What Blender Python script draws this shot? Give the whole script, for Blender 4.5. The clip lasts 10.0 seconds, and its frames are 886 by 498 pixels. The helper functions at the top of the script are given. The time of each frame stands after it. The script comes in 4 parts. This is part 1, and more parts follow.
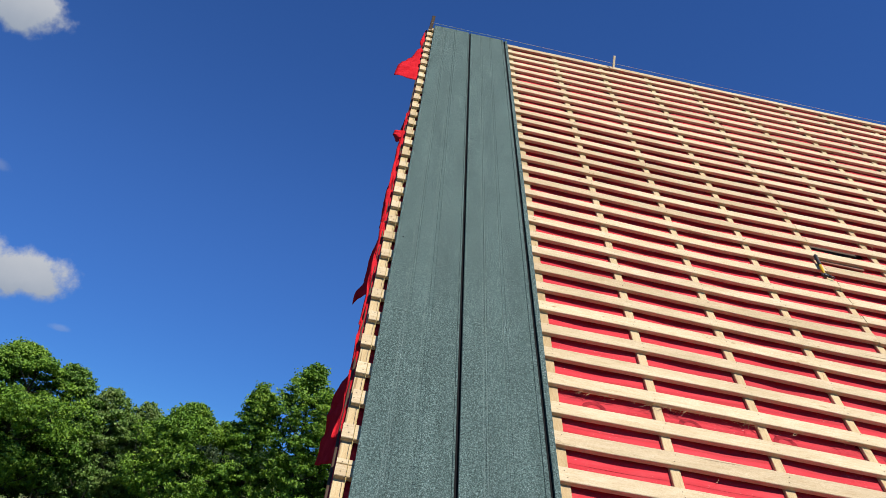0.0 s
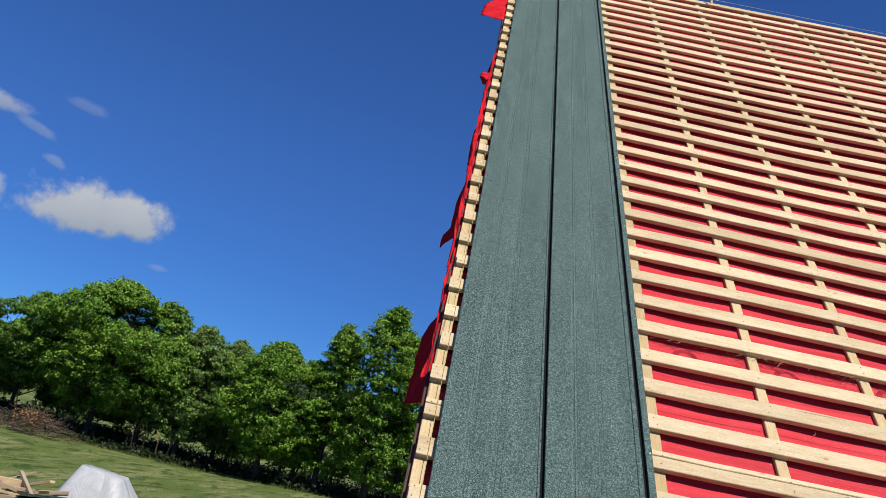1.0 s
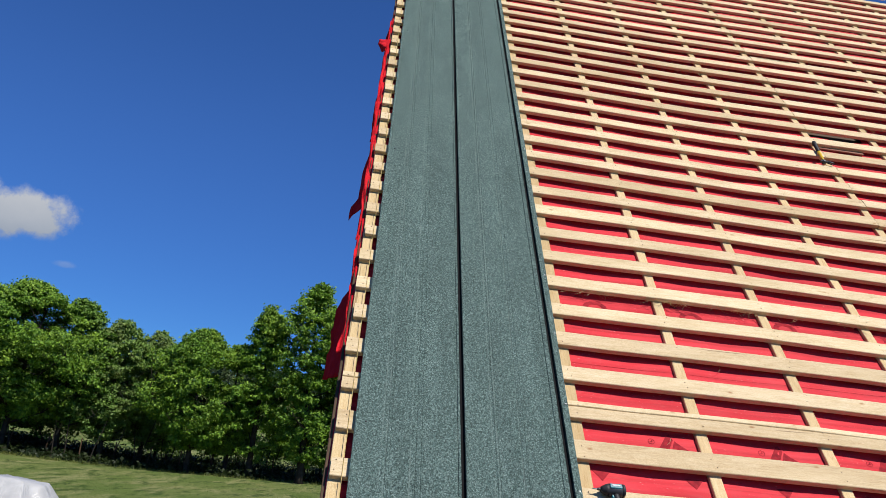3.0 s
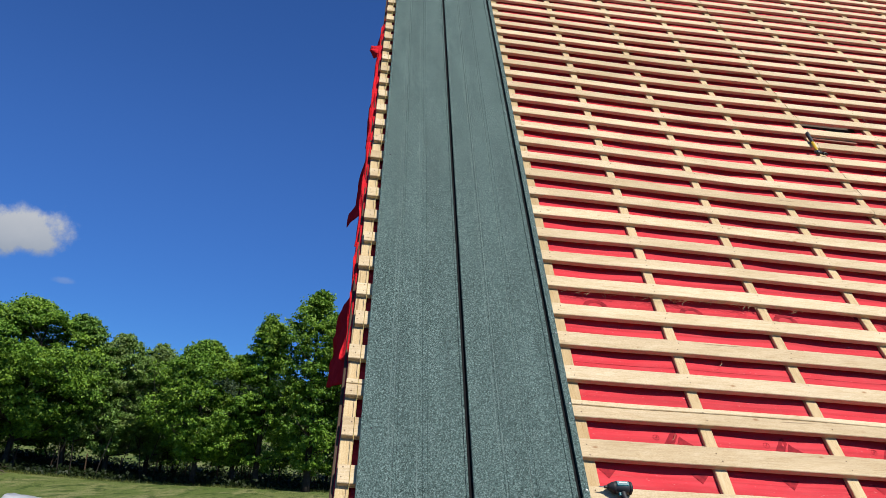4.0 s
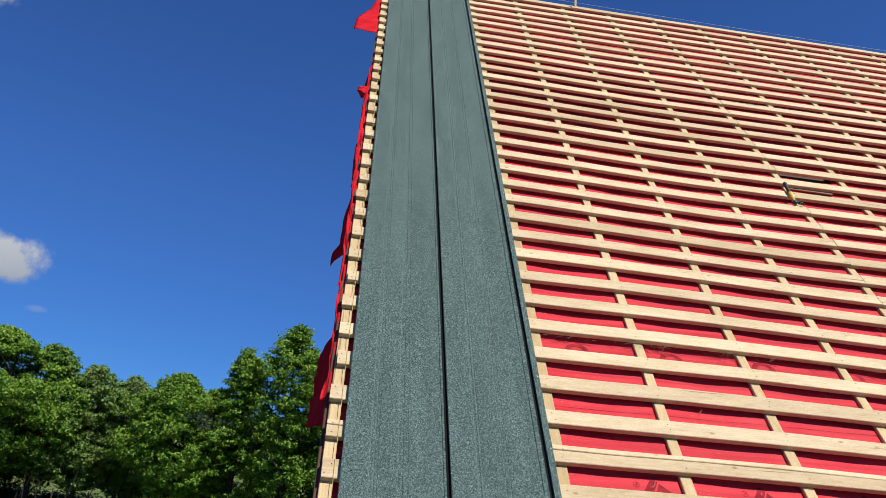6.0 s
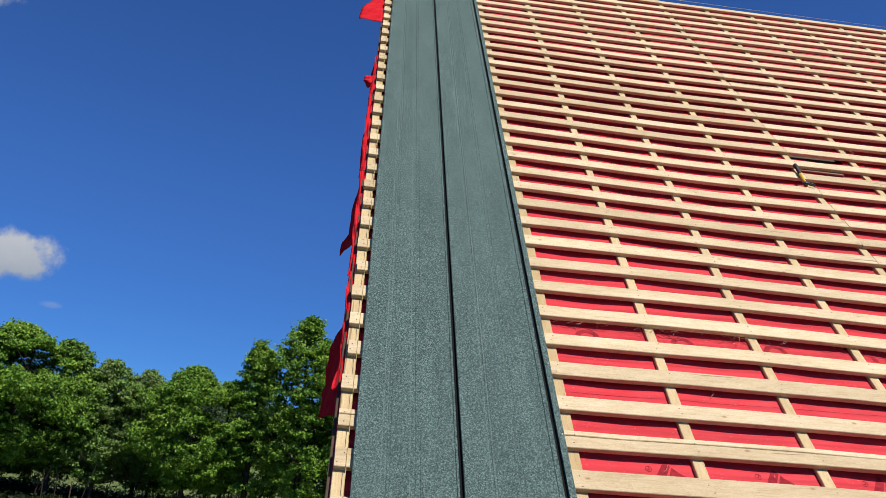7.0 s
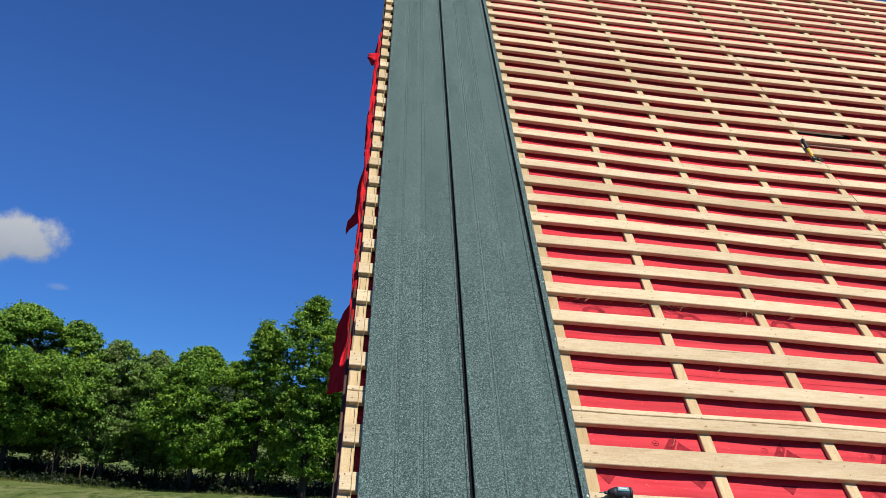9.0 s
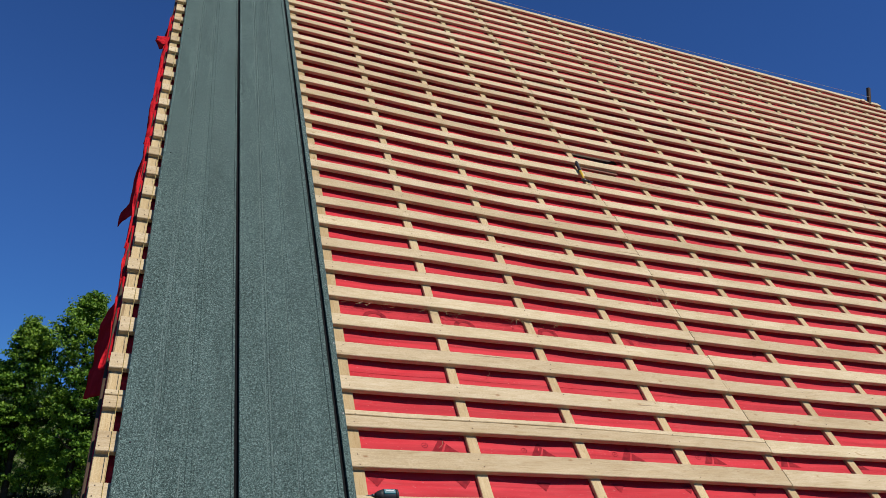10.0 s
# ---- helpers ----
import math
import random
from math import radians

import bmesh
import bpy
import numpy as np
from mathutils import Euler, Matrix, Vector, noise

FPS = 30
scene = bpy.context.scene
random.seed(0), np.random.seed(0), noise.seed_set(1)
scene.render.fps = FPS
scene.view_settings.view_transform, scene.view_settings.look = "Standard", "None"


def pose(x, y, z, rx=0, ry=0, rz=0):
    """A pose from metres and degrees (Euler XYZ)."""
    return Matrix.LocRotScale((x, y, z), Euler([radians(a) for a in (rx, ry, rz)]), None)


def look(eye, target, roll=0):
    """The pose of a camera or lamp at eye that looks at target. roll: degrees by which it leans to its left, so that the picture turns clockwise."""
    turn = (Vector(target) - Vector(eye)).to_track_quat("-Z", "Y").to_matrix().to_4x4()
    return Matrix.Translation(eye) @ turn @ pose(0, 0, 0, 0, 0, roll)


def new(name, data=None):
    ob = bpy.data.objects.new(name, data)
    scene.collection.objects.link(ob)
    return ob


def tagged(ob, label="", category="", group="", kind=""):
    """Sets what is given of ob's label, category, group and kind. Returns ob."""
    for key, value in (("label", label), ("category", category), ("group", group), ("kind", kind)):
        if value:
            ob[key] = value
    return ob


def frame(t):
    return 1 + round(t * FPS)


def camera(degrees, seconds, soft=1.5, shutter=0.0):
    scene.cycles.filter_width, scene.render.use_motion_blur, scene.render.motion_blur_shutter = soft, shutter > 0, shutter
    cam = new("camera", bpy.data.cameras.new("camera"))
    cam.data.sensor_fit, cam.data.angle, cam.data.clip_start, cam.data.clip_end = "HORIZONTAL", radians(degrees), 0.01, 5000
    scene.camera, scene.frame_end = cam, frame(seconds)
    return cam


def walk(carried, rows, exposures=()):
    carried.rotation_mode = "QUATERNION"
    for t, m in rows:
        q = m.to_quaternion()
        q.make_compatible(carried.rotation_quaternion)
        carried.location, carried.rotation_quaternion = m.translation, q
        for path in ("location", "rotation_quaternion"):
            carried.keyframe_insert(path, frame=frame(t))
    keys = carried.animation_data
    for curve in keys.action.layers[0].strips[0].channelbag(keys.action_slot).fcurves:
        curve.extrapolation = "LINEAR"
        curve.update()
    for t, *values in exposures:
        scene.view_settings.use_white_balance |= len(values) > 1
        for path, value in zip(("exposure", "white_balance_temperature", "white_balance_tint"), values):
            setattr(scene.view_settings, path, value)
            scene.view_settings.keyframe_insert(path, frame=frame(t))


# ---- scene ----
cam = camera(59.97, 10.0, soft=0.3)
PATH = [
    (0, (-0.035, -3.957, 1.893), (0.31, 0.683, 3.725), 9.45),
    (0.5, (-0.057, -3.938, 1.889), (-0.013, 0.787, 3.523), 10.69),
    (1, (-0.073, -3.93, 1.882), (-0.179, 0.866, 3.294), 11.78),
    (1.5, (-0.07, -3.926, 1.881), (-0.144, 0.893, 3.211), 11.68),
    (2, (-0.013, -3.913, 1.896), (0.202, 0.885, 3.288), 9.69),
    (2.5, (-0.008, -3.921, 1.902), (0.345, 0.866, 3.302), 7.56),
    (3, (-0.002, -3.914, 1.89), (0.433, 0.894, 3.19), 5.56),
    (4.5, (-0.015, -3.938, 1.899), (0.421, 0.849, 3.276), 3.23),
    (5, (-0.035, -3.941, 1.912), (0.51, 0.791, 3.429), 4.29),
    (5.5, (-0.039, -3.956, 1.911), (0.526, 0.757, 3.482), 4.65),
    (7, (-0.024, -3.959, 1.908), (0.464, 0.791, 3.39), 3.60),
    (7.5, (-0.022, -3.954, 1.901), (0.461, 0.805, 3.357), 3.34),
    (8, (-0.025, -3.959, 1.903), (0.443, 0.811, 3.328), 3.15),
    (8.5, (-0.035, -3.951, 1.9), (0.399, 0.839, 3.266), 3.21),
    (9, (-0.033, -3.951, 1.895), (0.437, 0.84, 3.248), 3.30),
    (9.5, (0.004, -3.963, 1.895), (0.918, 0.759, 3.262), 2.89),
    (10, (0.056, -3.971, 1.906), (1.779, 0.502, 3.329), 1.67),
]
SUN_TO = Vector((0.40, -0.53, 0.95)).normalized()   # the way to the sun
walk(cam, [(t, look(eye, target, roll)) for t, eye, target, roll in PATH], exposures=((0.0, 0.25), (0.6, 0.20), (9.0, 0.20), (9.5, 0.05), (10.0, -0.20)))

# ---- sky and sun ----
SUN_EL = math.asin(SUN_TO.z)
SUN_AZ = math.atan2(SUN_TO.x, SUN_TO.y)


def sky_world():
    world = bpy.data.worlds.new("sky")
    scene.world = world
    world.use_nodes = True
    nt = world.node_tree
    nt.nodes.clear()
    n, l = nt.nodes.new, nt.links.new
    out, back, sky = n("ShaderNodeOutputWorld"), n("ShaderNodeBackground"), n("ShaderNodeTexSky")
    sky.sky_type, sky.sun_disc = "NISHITA", False
    sky.sun_elevation, sky.sun_rotation = SUN_EL, SUN_AZ
    sky.air_density, sky.dust_density, sky.ozone_density, sky.altitude = 0.8, 0.0, 4.0, 600
    back.inputs["Strength"].default_value = 0.0715
    co = n("ShaderNodeTexCoord")
    colour = sky.outputs["Color"]
    hsv = n("ShaderNodeHueSaturation")
    hsv.inputs["Saturation"].default_value = 1.12
    l(colour, hsv.inputs["Color"])
    deep = n("ShaderNodeMix")
    deep.data_type, deep.blend_type = "RGBA", "MULTIPLY"
    deep.inputs["Factor"].default_value, deep.inputs["B"].default_value = 1.0, (0.79, 1.10, 1.62, 1)
    l(hsv.outputs["Color"], deep.inputs["A"])
    colour = deep.outputs["Result"]
    height = n("ShaderNodeSeparateXYZ")
    l(co.outputs["Generated"], height.inputs[0])
    rise = n("ShaderNodeMapRange")
    rise.interpolation_type = "SMOOTHSTEP"
    rise.inputs["From Min"].default_value, rise.inputs["From Max"].default_value = 0.0, 0.42
    l(height.outputs["Z"], rise.inputs["Value"])
    clear = n("ShaderNodeMix")
    clear.data_type = "RGBA"
    clear.inputs["A"].default_value, clear.inputs["B"].default_value = (0.47, 0.66, 0.72, 1), (1, 1, 1, 1)
    l(rise.outputs[0], clear.inputs["Factor"])
    dry_air = n("ShaderNodeMix")
    dry_air.data_type, dry_air.blend_type = "RGBA", "MULTIPLY"
    dry_air.inputs["Factor"].default_value = 1.0
    l(colour, dry_air.inputs["A"])
    l(clear.outputs["Result"], dry_air.inputs["B"])
    colour = dry_air.outputs["Result"]

    def maths(op, a, b=None):
        m = n("ShaderNodeMath")
        m.operation = op
        for k, v in enumerate((a, b)):
            if v is None:
                continue
            if isinstance(v, (int, float)):
                m.inputs[k].default_value = v
            else:
                l(v, m.inputs[k])
        return m.outputs[0]

    def dot(v):
        d = n("ShaderNodeVectorMath")
        d.operation = "DOT_PRODUCT"
        l(co.outputs["Generated"], d.inputs[0])
        d.inputs[1].default_value = v
        return d.outputs["Value"]

    puff = n("ShaderNodeTexNoise")
    puff.inputs["Scale"].default_value, puff.inputs["Detail"].default_value, puff.inputs["Roughness"].default_value = 32, 7, 0.6
    l(co.outputs["Generated"], puff.inputs["Vector"])
    lump = n("ShaderNodeTexNoise")
    lump.inputs["Scale"].default_value, lump.inputs["Detail"].default_value = 14, 2
    l(co.outputs["Generated"], lump.inputs["Vector"])
    # fair-weather clouds: azimuth, elevation, half width, half height (degrees), thickness, lean
    for az, el, hw, hh, thick, lean in ((-26.2, 12.4, 5.5, 2.7, 1.25, 9), (-31.6, 28.9, 4.6, 2.6, 1.2, 4), (-28.9, 19.05, 1.7, 0.6, 0.17, -4),
                                        (-31.3, 16.6, 1.6, 0.55, 0.24, -14), (-29.7, 14.9, 0.9, 0.5, 0.25, -20), (-32.8, 11.8, 1.2, 1.5, 0.8, 0),
                                        (-21.2, 10.0, 1.0, 0.4, 0.2, 0), (-35, 17.5, 3.0, 0.9, 0.6, 0)):
        a, e, k = radians(az), radians(el), radians(lean)
        mid = Vector((math.sin(a) * math.cos(e), math.cos(a) * math.cos(e), math.sin(e)))
        side = Vector((math.cos(a), -math.sin(a), 0))
        over = side.cross(mid)
        side, over = side * math.cos(k) + over * math.sin(k), over * math.cos(k) - side * math.sin(k)
        u = maths("MULTIPLY", dot(side), 1 / math.sin(radians(hw)))
        v = maths("MULTIPLY", dot(over), 1 / math.sin(radians(hh)))
        # flat below, heaped above
        low = maths("MULTIPLY", maths("MINIMUM", v, 0.0), 0.45)
        v = maths("ADD", v, low)
        r = maths("SQRT", maths("ADD", maths("MULTIPLY", u, u), maths("MULTIPLY", v, v)))
        rough = maths("ADD", maths("MULTIPLY", maths("SUBTRACT", puff.outputs[0], 0.5), 1.25), maths("MULTIPLY", maths("SUBTRACT", lump.outputs[0], 0.5), 0.4))
        dens = maths("ADD", maths("SUBTRACT", 0.95, r), rough)
        front = maths("GREATER_THAN", dot(mid), 0.0)
        ramp = n("ShaderNodeMapRange")
        ramp.interpolation_type = "SMOOTHSTEP"
        ramp.inputs["From Min"].default_value, ramp.inputs["From Max"].default_value = 0.0, 0.58
        l(dens, ramp.inputs["Value"])
        cover = maths("MINIMUM", maths("MULTIPLY", maths("MULTIPLY", ramp.outputs[0], thick), front), 0.97)
        shade = n("ShaderNodeMapRange")
        shade.inputs["From Min"].default_value, shade.inputs["From Max"].default_value = -1.0, 0.5
        shade.inputs["To Min"].default_value, shade.inputs["To Max"].default_value = 0.0, 1.0
        l(maths("ADD", v, maths("MULTIPLY", rough, 0.5)), shade.inputs["Value"])
        tone = n("ShaderNodeMix")
        tone.data_type = "RGBA"
        tone.inputs["A"].default_value, tone.inputs["B"].default_value = (3.2, 3.9, 5.0, 1), (6.2, 6.5, 7.0, 1)
        l(shade.outputs[0], tone.inputs["Factor"])
        mix = n("ShaderNodeMix")
        mix.data_type = "RGBA"
        l(cover, mix.inputs["Factor"])
        l(colour, mix.inputs["A"])
        l(tone.outputs["Result"], mix.inputs["B"])
        colour = mix.outputs["Result"]
    l(colour, back.inputs["Color"])
    l(back.outputs[0], out.inputs["Surface"])


sky_world()
sun = new("sun", bpy.data.lights.new("sun", "SUN"))
sun.data.energy, sun.data.angle, sun.data.color = 5.0, radians(0.53), (1.0, 0.95, 0.87)
sun.matrix_world = look(SUN_TO * 60, (0, 0, 0))

# ---- materials ----


class Mat:
    """A node material built step by step."""

    def __init__(self, name, rough=0.7, metal=0.0, spec=0.4):
        self.m = bpy.data.materials.new(name)
        self.m.use_nodes = True
        self.nt = self.m.node_tree
        self.b = self.nt.nodes["Principled BSDF"]
        self.b.inputs["Roughness"].default_value, self.b.inputs["Metallic"].default_value = rough, metal
        self.b.inputs["Specular IOR Level"].default_value = spec
        self.co = self.nt.nodes.new("ShaderNodeTexCoord").outputs["Object"]

    def link(self, a, b):
        self.nt.links.new(a, b)

    def random(self, island=False):
        if island:
            return self.nt.nodes.new("ShaderNodeNewGeometry").outputs["Random Per Island"]
        return self.nt.nodes.new("ShaderNodeObjectInfo").outputs["Random"]

    def placed(self, scale=(1, 1, 1), shift=None):
        """Object coordinates, stretched, and shifted by a value for each piece."""
        mp = self.nt.nodes.new("ShaderNodeMapping")
        mp.inputs["Scale"].default_value = scale
        self.link(self.co, mp.inputs["Vector"])
        if shift is None:
            return mp.outputs[0]
        add = self.nt.nodes.new("ShaderNodeVectorMath")
        add.operation = "MULTIPLY_ADD"
        add.inputs[0].default_value = (37.0, 91.0, 53.0)
        self.link(shift, add.inputs[1])
        self.link(mp.outputs[0], add.inputs[2])
        return add.outputs[0]

    def noise(self, vec, scale, detail=4, rough=0.55, warp=0.0):
        t = self.nt.nodes.new("ShaderNodeTexNoise")
        t.inputs["Scale"].default_value, t.inputs["Detail"].default_value = scale, detail
        t.inputs["Roughness"].default_value, t.inputs["Distortion"].default_value = rough, warp
        self.link(vec, t.inputs["Vector"])
        return t.outputs[0]

    def voronoi(self, vec, scale):
        t = self.nt.nodes.new("ShaderNodeTexVoronoi")
        t.inputs["Scale"].default_value = scale
        self.link(vec, t.inputs["Vector"])
        return t

    def ramp(self, value, *stops):
        r = self.nt.nodes.new("ShaderNodeValToRGB")
        els = r.color_ramp.elements
        while len(els) < len(stops):
            els.new(0.5)
        for e, (at, c) in zip(els, stops):
            e.position, e.color = at, (*c, 1) if isinstance(c, tuple) else (c, c, c, 1)
        self.link(value, r.inputs[0])
        return r.outputs[0]

    def mix(self, a, b, factor, how="MIX"):
        m = self.nt.nodes.new("ShaderNodeMix")
        m.data_type, m.blend_type = "RGBA", how
        for key, v in (("A", a), ("B", b), ("Factor", factor)):
            if isinstance(v, (int, float)):
                m.inputs[key].default_value = v
            elif isinstance(v, tuple):
                m.inputs[key].default_value = (*v, 1)
            else:
                self.link(v, m.inputs[key])
        return m.outputs["Result"]

    def bump(self, height, strength=0.3, distance=0.01):
        b = self.nt.nodes.new("ShaderNodeBump")
        b.inputs["Strength"].default_value, b.inputs["Distance"].default_value = strength, distance
        self.link(height, b.inputs["Height"])
        self.link(b.outputs[0], self.b.inputs["Normal"])

    def colour(self, c):
        self.link(c, self.b.inputs["Base Color"])
        return self.m


def wood(name, light, mid, knot, grey=0.0):
    """Sawn softwood; the grain runs along the piece's own x."""
    m = Mat(name, 0.72, spec=0.25)
    r = m.random()
    grain = m.noise(m.placed((3.0, 24, 24), r), 2.6, 8, 0.68, 0.7)
    saw = m.noise(m.placed((60, 4, 4), r), 2.0, 3)
    streak = m.noise(m.placed((9, 190, 190), r), 1.0, 5, 0.75)
    crack = m.noise(m.placed((0.9, 34, 34), r), 1.0, 2, 0.4)
    blot = m.noise(m.placed((1.2, 4, 4), r), 1.6, 3)
    c = m.ramp(grain, (0.30, mid), (0.62, light))
    c = m.mix(c, m.ramp(blot, (0.35, (0.86, 0.80, 0.70)), (0.65, (1.08, 1.05, 1.0))), 0.8, "MULTIPLY")
    stain = m.noise(m.placed((4.0, 13, 13), r), 1.3, 5, 0.7, 1.6)
    c = m.mix(c, m.ramp(stain, (0.28, (0.62, 0.45, 0.30)), (0.37, (1.0, 1.0, 1.0))), 0.7, "MULTIPLY")
    c = m.mix(c, m.ramp(streak, (0.30, (0.72, 0.64, 0.52)), (0.50, (1.0, 1.0, 1.0))), 0.75, "MULTIPLY")
    fuzz = m.noise(m.placed((90, 210, 210), r), 1.6, 3, 0.7)
    c = m.mix(c, m.ramp(fuzz, (0.36, (0.80, 0.75, 0.66)), (0.62, (1.13, 1.13, 1.14))), 0.75, "MULTIPLY")
    c = m.mix(c, (0.165, 0.0975, 0.045), m.ramp(crack, (0.245, 0.7), (0.275, 0.0)))
    cell = m.voronoi(m.placed((5.5, 11, 11), r), 1.0)
    spot = m.ramp(cell.outputs["Distance"], (0.035, 1.0), (0.11, 0.0))
    c = m.mix(c, knot, m.mix((0, 0, 0), spot, m.ramp(m.noise(m.placed((1, 1, 1), r), 2.2, 1), (0.37, 0.0), (0.46, 0.85))))
    c = m.mix(c, m.ramp(r, (0.0, (0.85, 0.80, 0.72)), (0.5, (1.0, 0.98, 0.95)), (1.0, (1.06, 1.05, 1.0))), 1.0, "MULTIPLY")
    if grey:
        c = m.mix(c, m.ramp(blot, (0.3, (0.16, 0.14, 0.12)), (0.7, (0.30, 0.27, 0.24))), grey)
    m.bump(m.mix(m.mix(grain, saw, 0.4), streak, 0.4), 0.5, 0.004)
    return m.colour(c)


BATTEN = wood("new_batten_wood", (0.630, 0.545, 0.390), (0.555, 0.450, 0.285), (0.315, 0.165, 0.0675))
COUNTER = wood("counter_batten_wood", (0.60, 0.495, 0.308), (0.525, 0.398, 0.220), (0.247, 0.112, 0.045))
GREYWOOD = wood("weathered_wood", (0.165, 0.135, 0.112), (0.112, 0.09, 0.075), (0.0525, 0.0375, 0.03), 0.5)
BROWNWOOD = wood("dark_post_wood", (0.0975, 0.0638, 0.0413), (0.0525, 0.0338, 0.0225), (0.0225, 0.015, 0.0112))
# reddish dark tone holds the shade and red bounce behind the battens
SHADEBOARD = wood("shade_reddened_board", (0.255, 0.128, 0.09), (0.188, 0.09, 0.06), (0.075, 0.0375, 0.0225))
OFFCUT = wood("old_board_wood", (0.45, 0.375, 0.285), (0.345, 0.27, 0.188), (0.165, 0.09, 0.045), 0.25)


def membrane_mat():
    m = Mat("red_roofing_membrane", 0.6, spec=0.10)
    fold = m.noise(m.placed((0.7, 5, 3)), 2.4, 4, 0.55, 0.6)
    dirt = m.noise(m.placed(), 5.0, 6, 0.65)
    weave = m.noise(m.placed((1, 1, 1)), 260, 2)
    c = m.ramp(fold, (0.25, (0.50, 0.021, 0.030)), (0.75, (0.61, 0.040, 0.053)))
    c = m.mix(c, (0.46, 0.13, 0.11), m.ramp(dirt, (0.62, 0.0), (0.80, 0.40)))
    band = m.noise(m.placed((0.5, 26, 1)), 1.0, 3, 0.5, 0.3)
    dust = m.noise(m.placed((9, 60, 1)), 1.0, 5, 0.75)
    c = m.mix(c, m.ramp(band, (0.35, (0.80, 0.80, 0.80)), (0.65, (1.12, 1.15, 1.15))), 1.0, "MULTIPLY")
    c = m.mix(c, (0.58, 0.13, 0.12), m.ramp(dust, (0.54, 0.0), (0.75, 0.25)))
    crease = m.noise(m.placed((5, 75, 1)), 1.0, 4, 0.6, 0.8)
    scuff = m.noise(m.placed((40, 90, 1)), 1.0, 3, 0.6)
    c = m.mix(c, (0.62, 0.28, 0.26), m.mix((0, 0, 0), m.ramp(scuff, (0.64, 0.0), (0.72, 0.7)), m.ramp(dirt, (0.45, 0.0), (0.60, 1.0))))
    m.bump(m.mix(m.mix(m.mix(fold, band, 0.5), crease, 0.28), weave, 0.12), 0.7, 0.012)
    m.link(m.ramp(dirt, (0.3, 0.46), (0.7, 0.66)), m.b.inputs["Roughness"])
    return m.colour(c)


MEMBRANE = membrane_mat()


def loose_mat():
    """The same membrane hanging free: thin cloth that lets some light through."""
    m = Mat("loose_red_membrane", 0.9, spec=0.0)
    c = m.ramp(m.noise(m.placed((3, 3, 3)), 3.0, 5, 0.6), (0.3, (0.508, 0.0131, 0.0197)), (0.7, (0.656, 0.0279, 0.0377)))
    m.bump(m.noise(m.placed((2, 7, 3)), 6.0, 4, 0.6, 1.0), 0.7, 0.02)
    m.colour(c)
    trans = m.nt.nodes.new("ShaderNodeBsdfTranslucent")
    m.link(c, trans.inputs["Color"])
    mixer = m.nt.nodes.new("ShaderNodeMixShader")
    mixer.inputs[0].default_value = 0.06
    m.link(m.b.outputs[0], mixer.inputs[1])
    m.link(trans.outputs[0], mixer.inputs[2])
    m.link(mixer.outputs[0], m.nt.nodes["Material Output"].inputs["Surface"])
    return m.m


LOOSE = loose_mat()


def mark_mat():
    m = Mat("faded_print", 0.8, spec=0.04)
    c = m.ramp(m.noise(m.placed(), 30, 4), (0.35, (0.36, 0.026, 0.034)), (0.65, (0.20, 0.018, 0.024)))
    return m.colour(c)


PRINT = mark_mat()


PALE_AT = (0.128, 0.150, 0.262)


def panel_mat():
    """Steel with a stone-grain coat in dark green: fine light and dark specks."""
    m = Mat("dark_green_granule_coat", 0.85, spec=0.14)
    v = m.voronoi(m.placed(), 330)
    speck = m.noise(m.placed(), 190, 3, 0.75)
    cloud = m.noise(m.placed((3, 0.5, 1)), 2.2, 4)
    c = m.ramp(v.outputs["Color"], (0.10, (0.019, 0.034, 0.030)), (0.5, (0.060, 0.100, 0.091)), (0.90, (0.200, 0.268, 0.247)))
    c = m.mix(c, m.ramp(speck, (0.36, (0.46, 0.48, 0.48)), (0.64, (1.42, 1.40, 1.38))), 0.9, "MULTIPLY")
    c = m.mix(c, m.ramp(cloud, (0.3, 0.86), (0.7, 1.10)), 1.0, "MULTIPLY")
    coarse = m.noise(m.placed(), 75, 2, 0.6)
    c = m.mix(c, m.ramp(coarse, (0.36, 0.72), (0.64, 1.28)), 1.0, "MULTIPLY")
    # paler grain in thin broken lines along the stiffening lines
    axes = m.nt.nodes.new("ShaderNodeSeparateXYZ")
    m.link(m.co, axes.inputs[0])
    line_noise = m.noise(m.placed((30, 3, 1)), 2.0, 4, 0.7)
    for at in PALE_AT:
        c = m.mix(c, (0.195, 0.247, 0.225), m.mix((0, 0, 0), m.ramp(axes.outputs["X"], (at - 0.003, 0.0), (at - 0.001, 1.0), (at + 0.001, 1.0), (at + 0.003, 0.0)), m.ramp(line_noise, (0.35, 0.0), (0.6, 0.6))))
    m.bump(m.mix(speck, v.outputs["Distance"], 0.5), 0.5, 0.003)
    return m.colour(c)


PANEL = panel_mat()


def plain(name, colour, rough=0.5, metal=0.0, vary=0.15, scale=20):
    m = Mat(name, rough, metal, 0.15 if rough > 0.75 else 0.4)
    t = m.noise(m.placed(), scale, 4)
    lo, hi = tuple(c * (1 - vary) for c in colour), tuple(min(1, c * (1 + vary)) for c in colour)
    m.bump(t, 0.15, 0.003)
    return m.colour(m.ramp(t, (0.3, lo), (0.7, hi)))


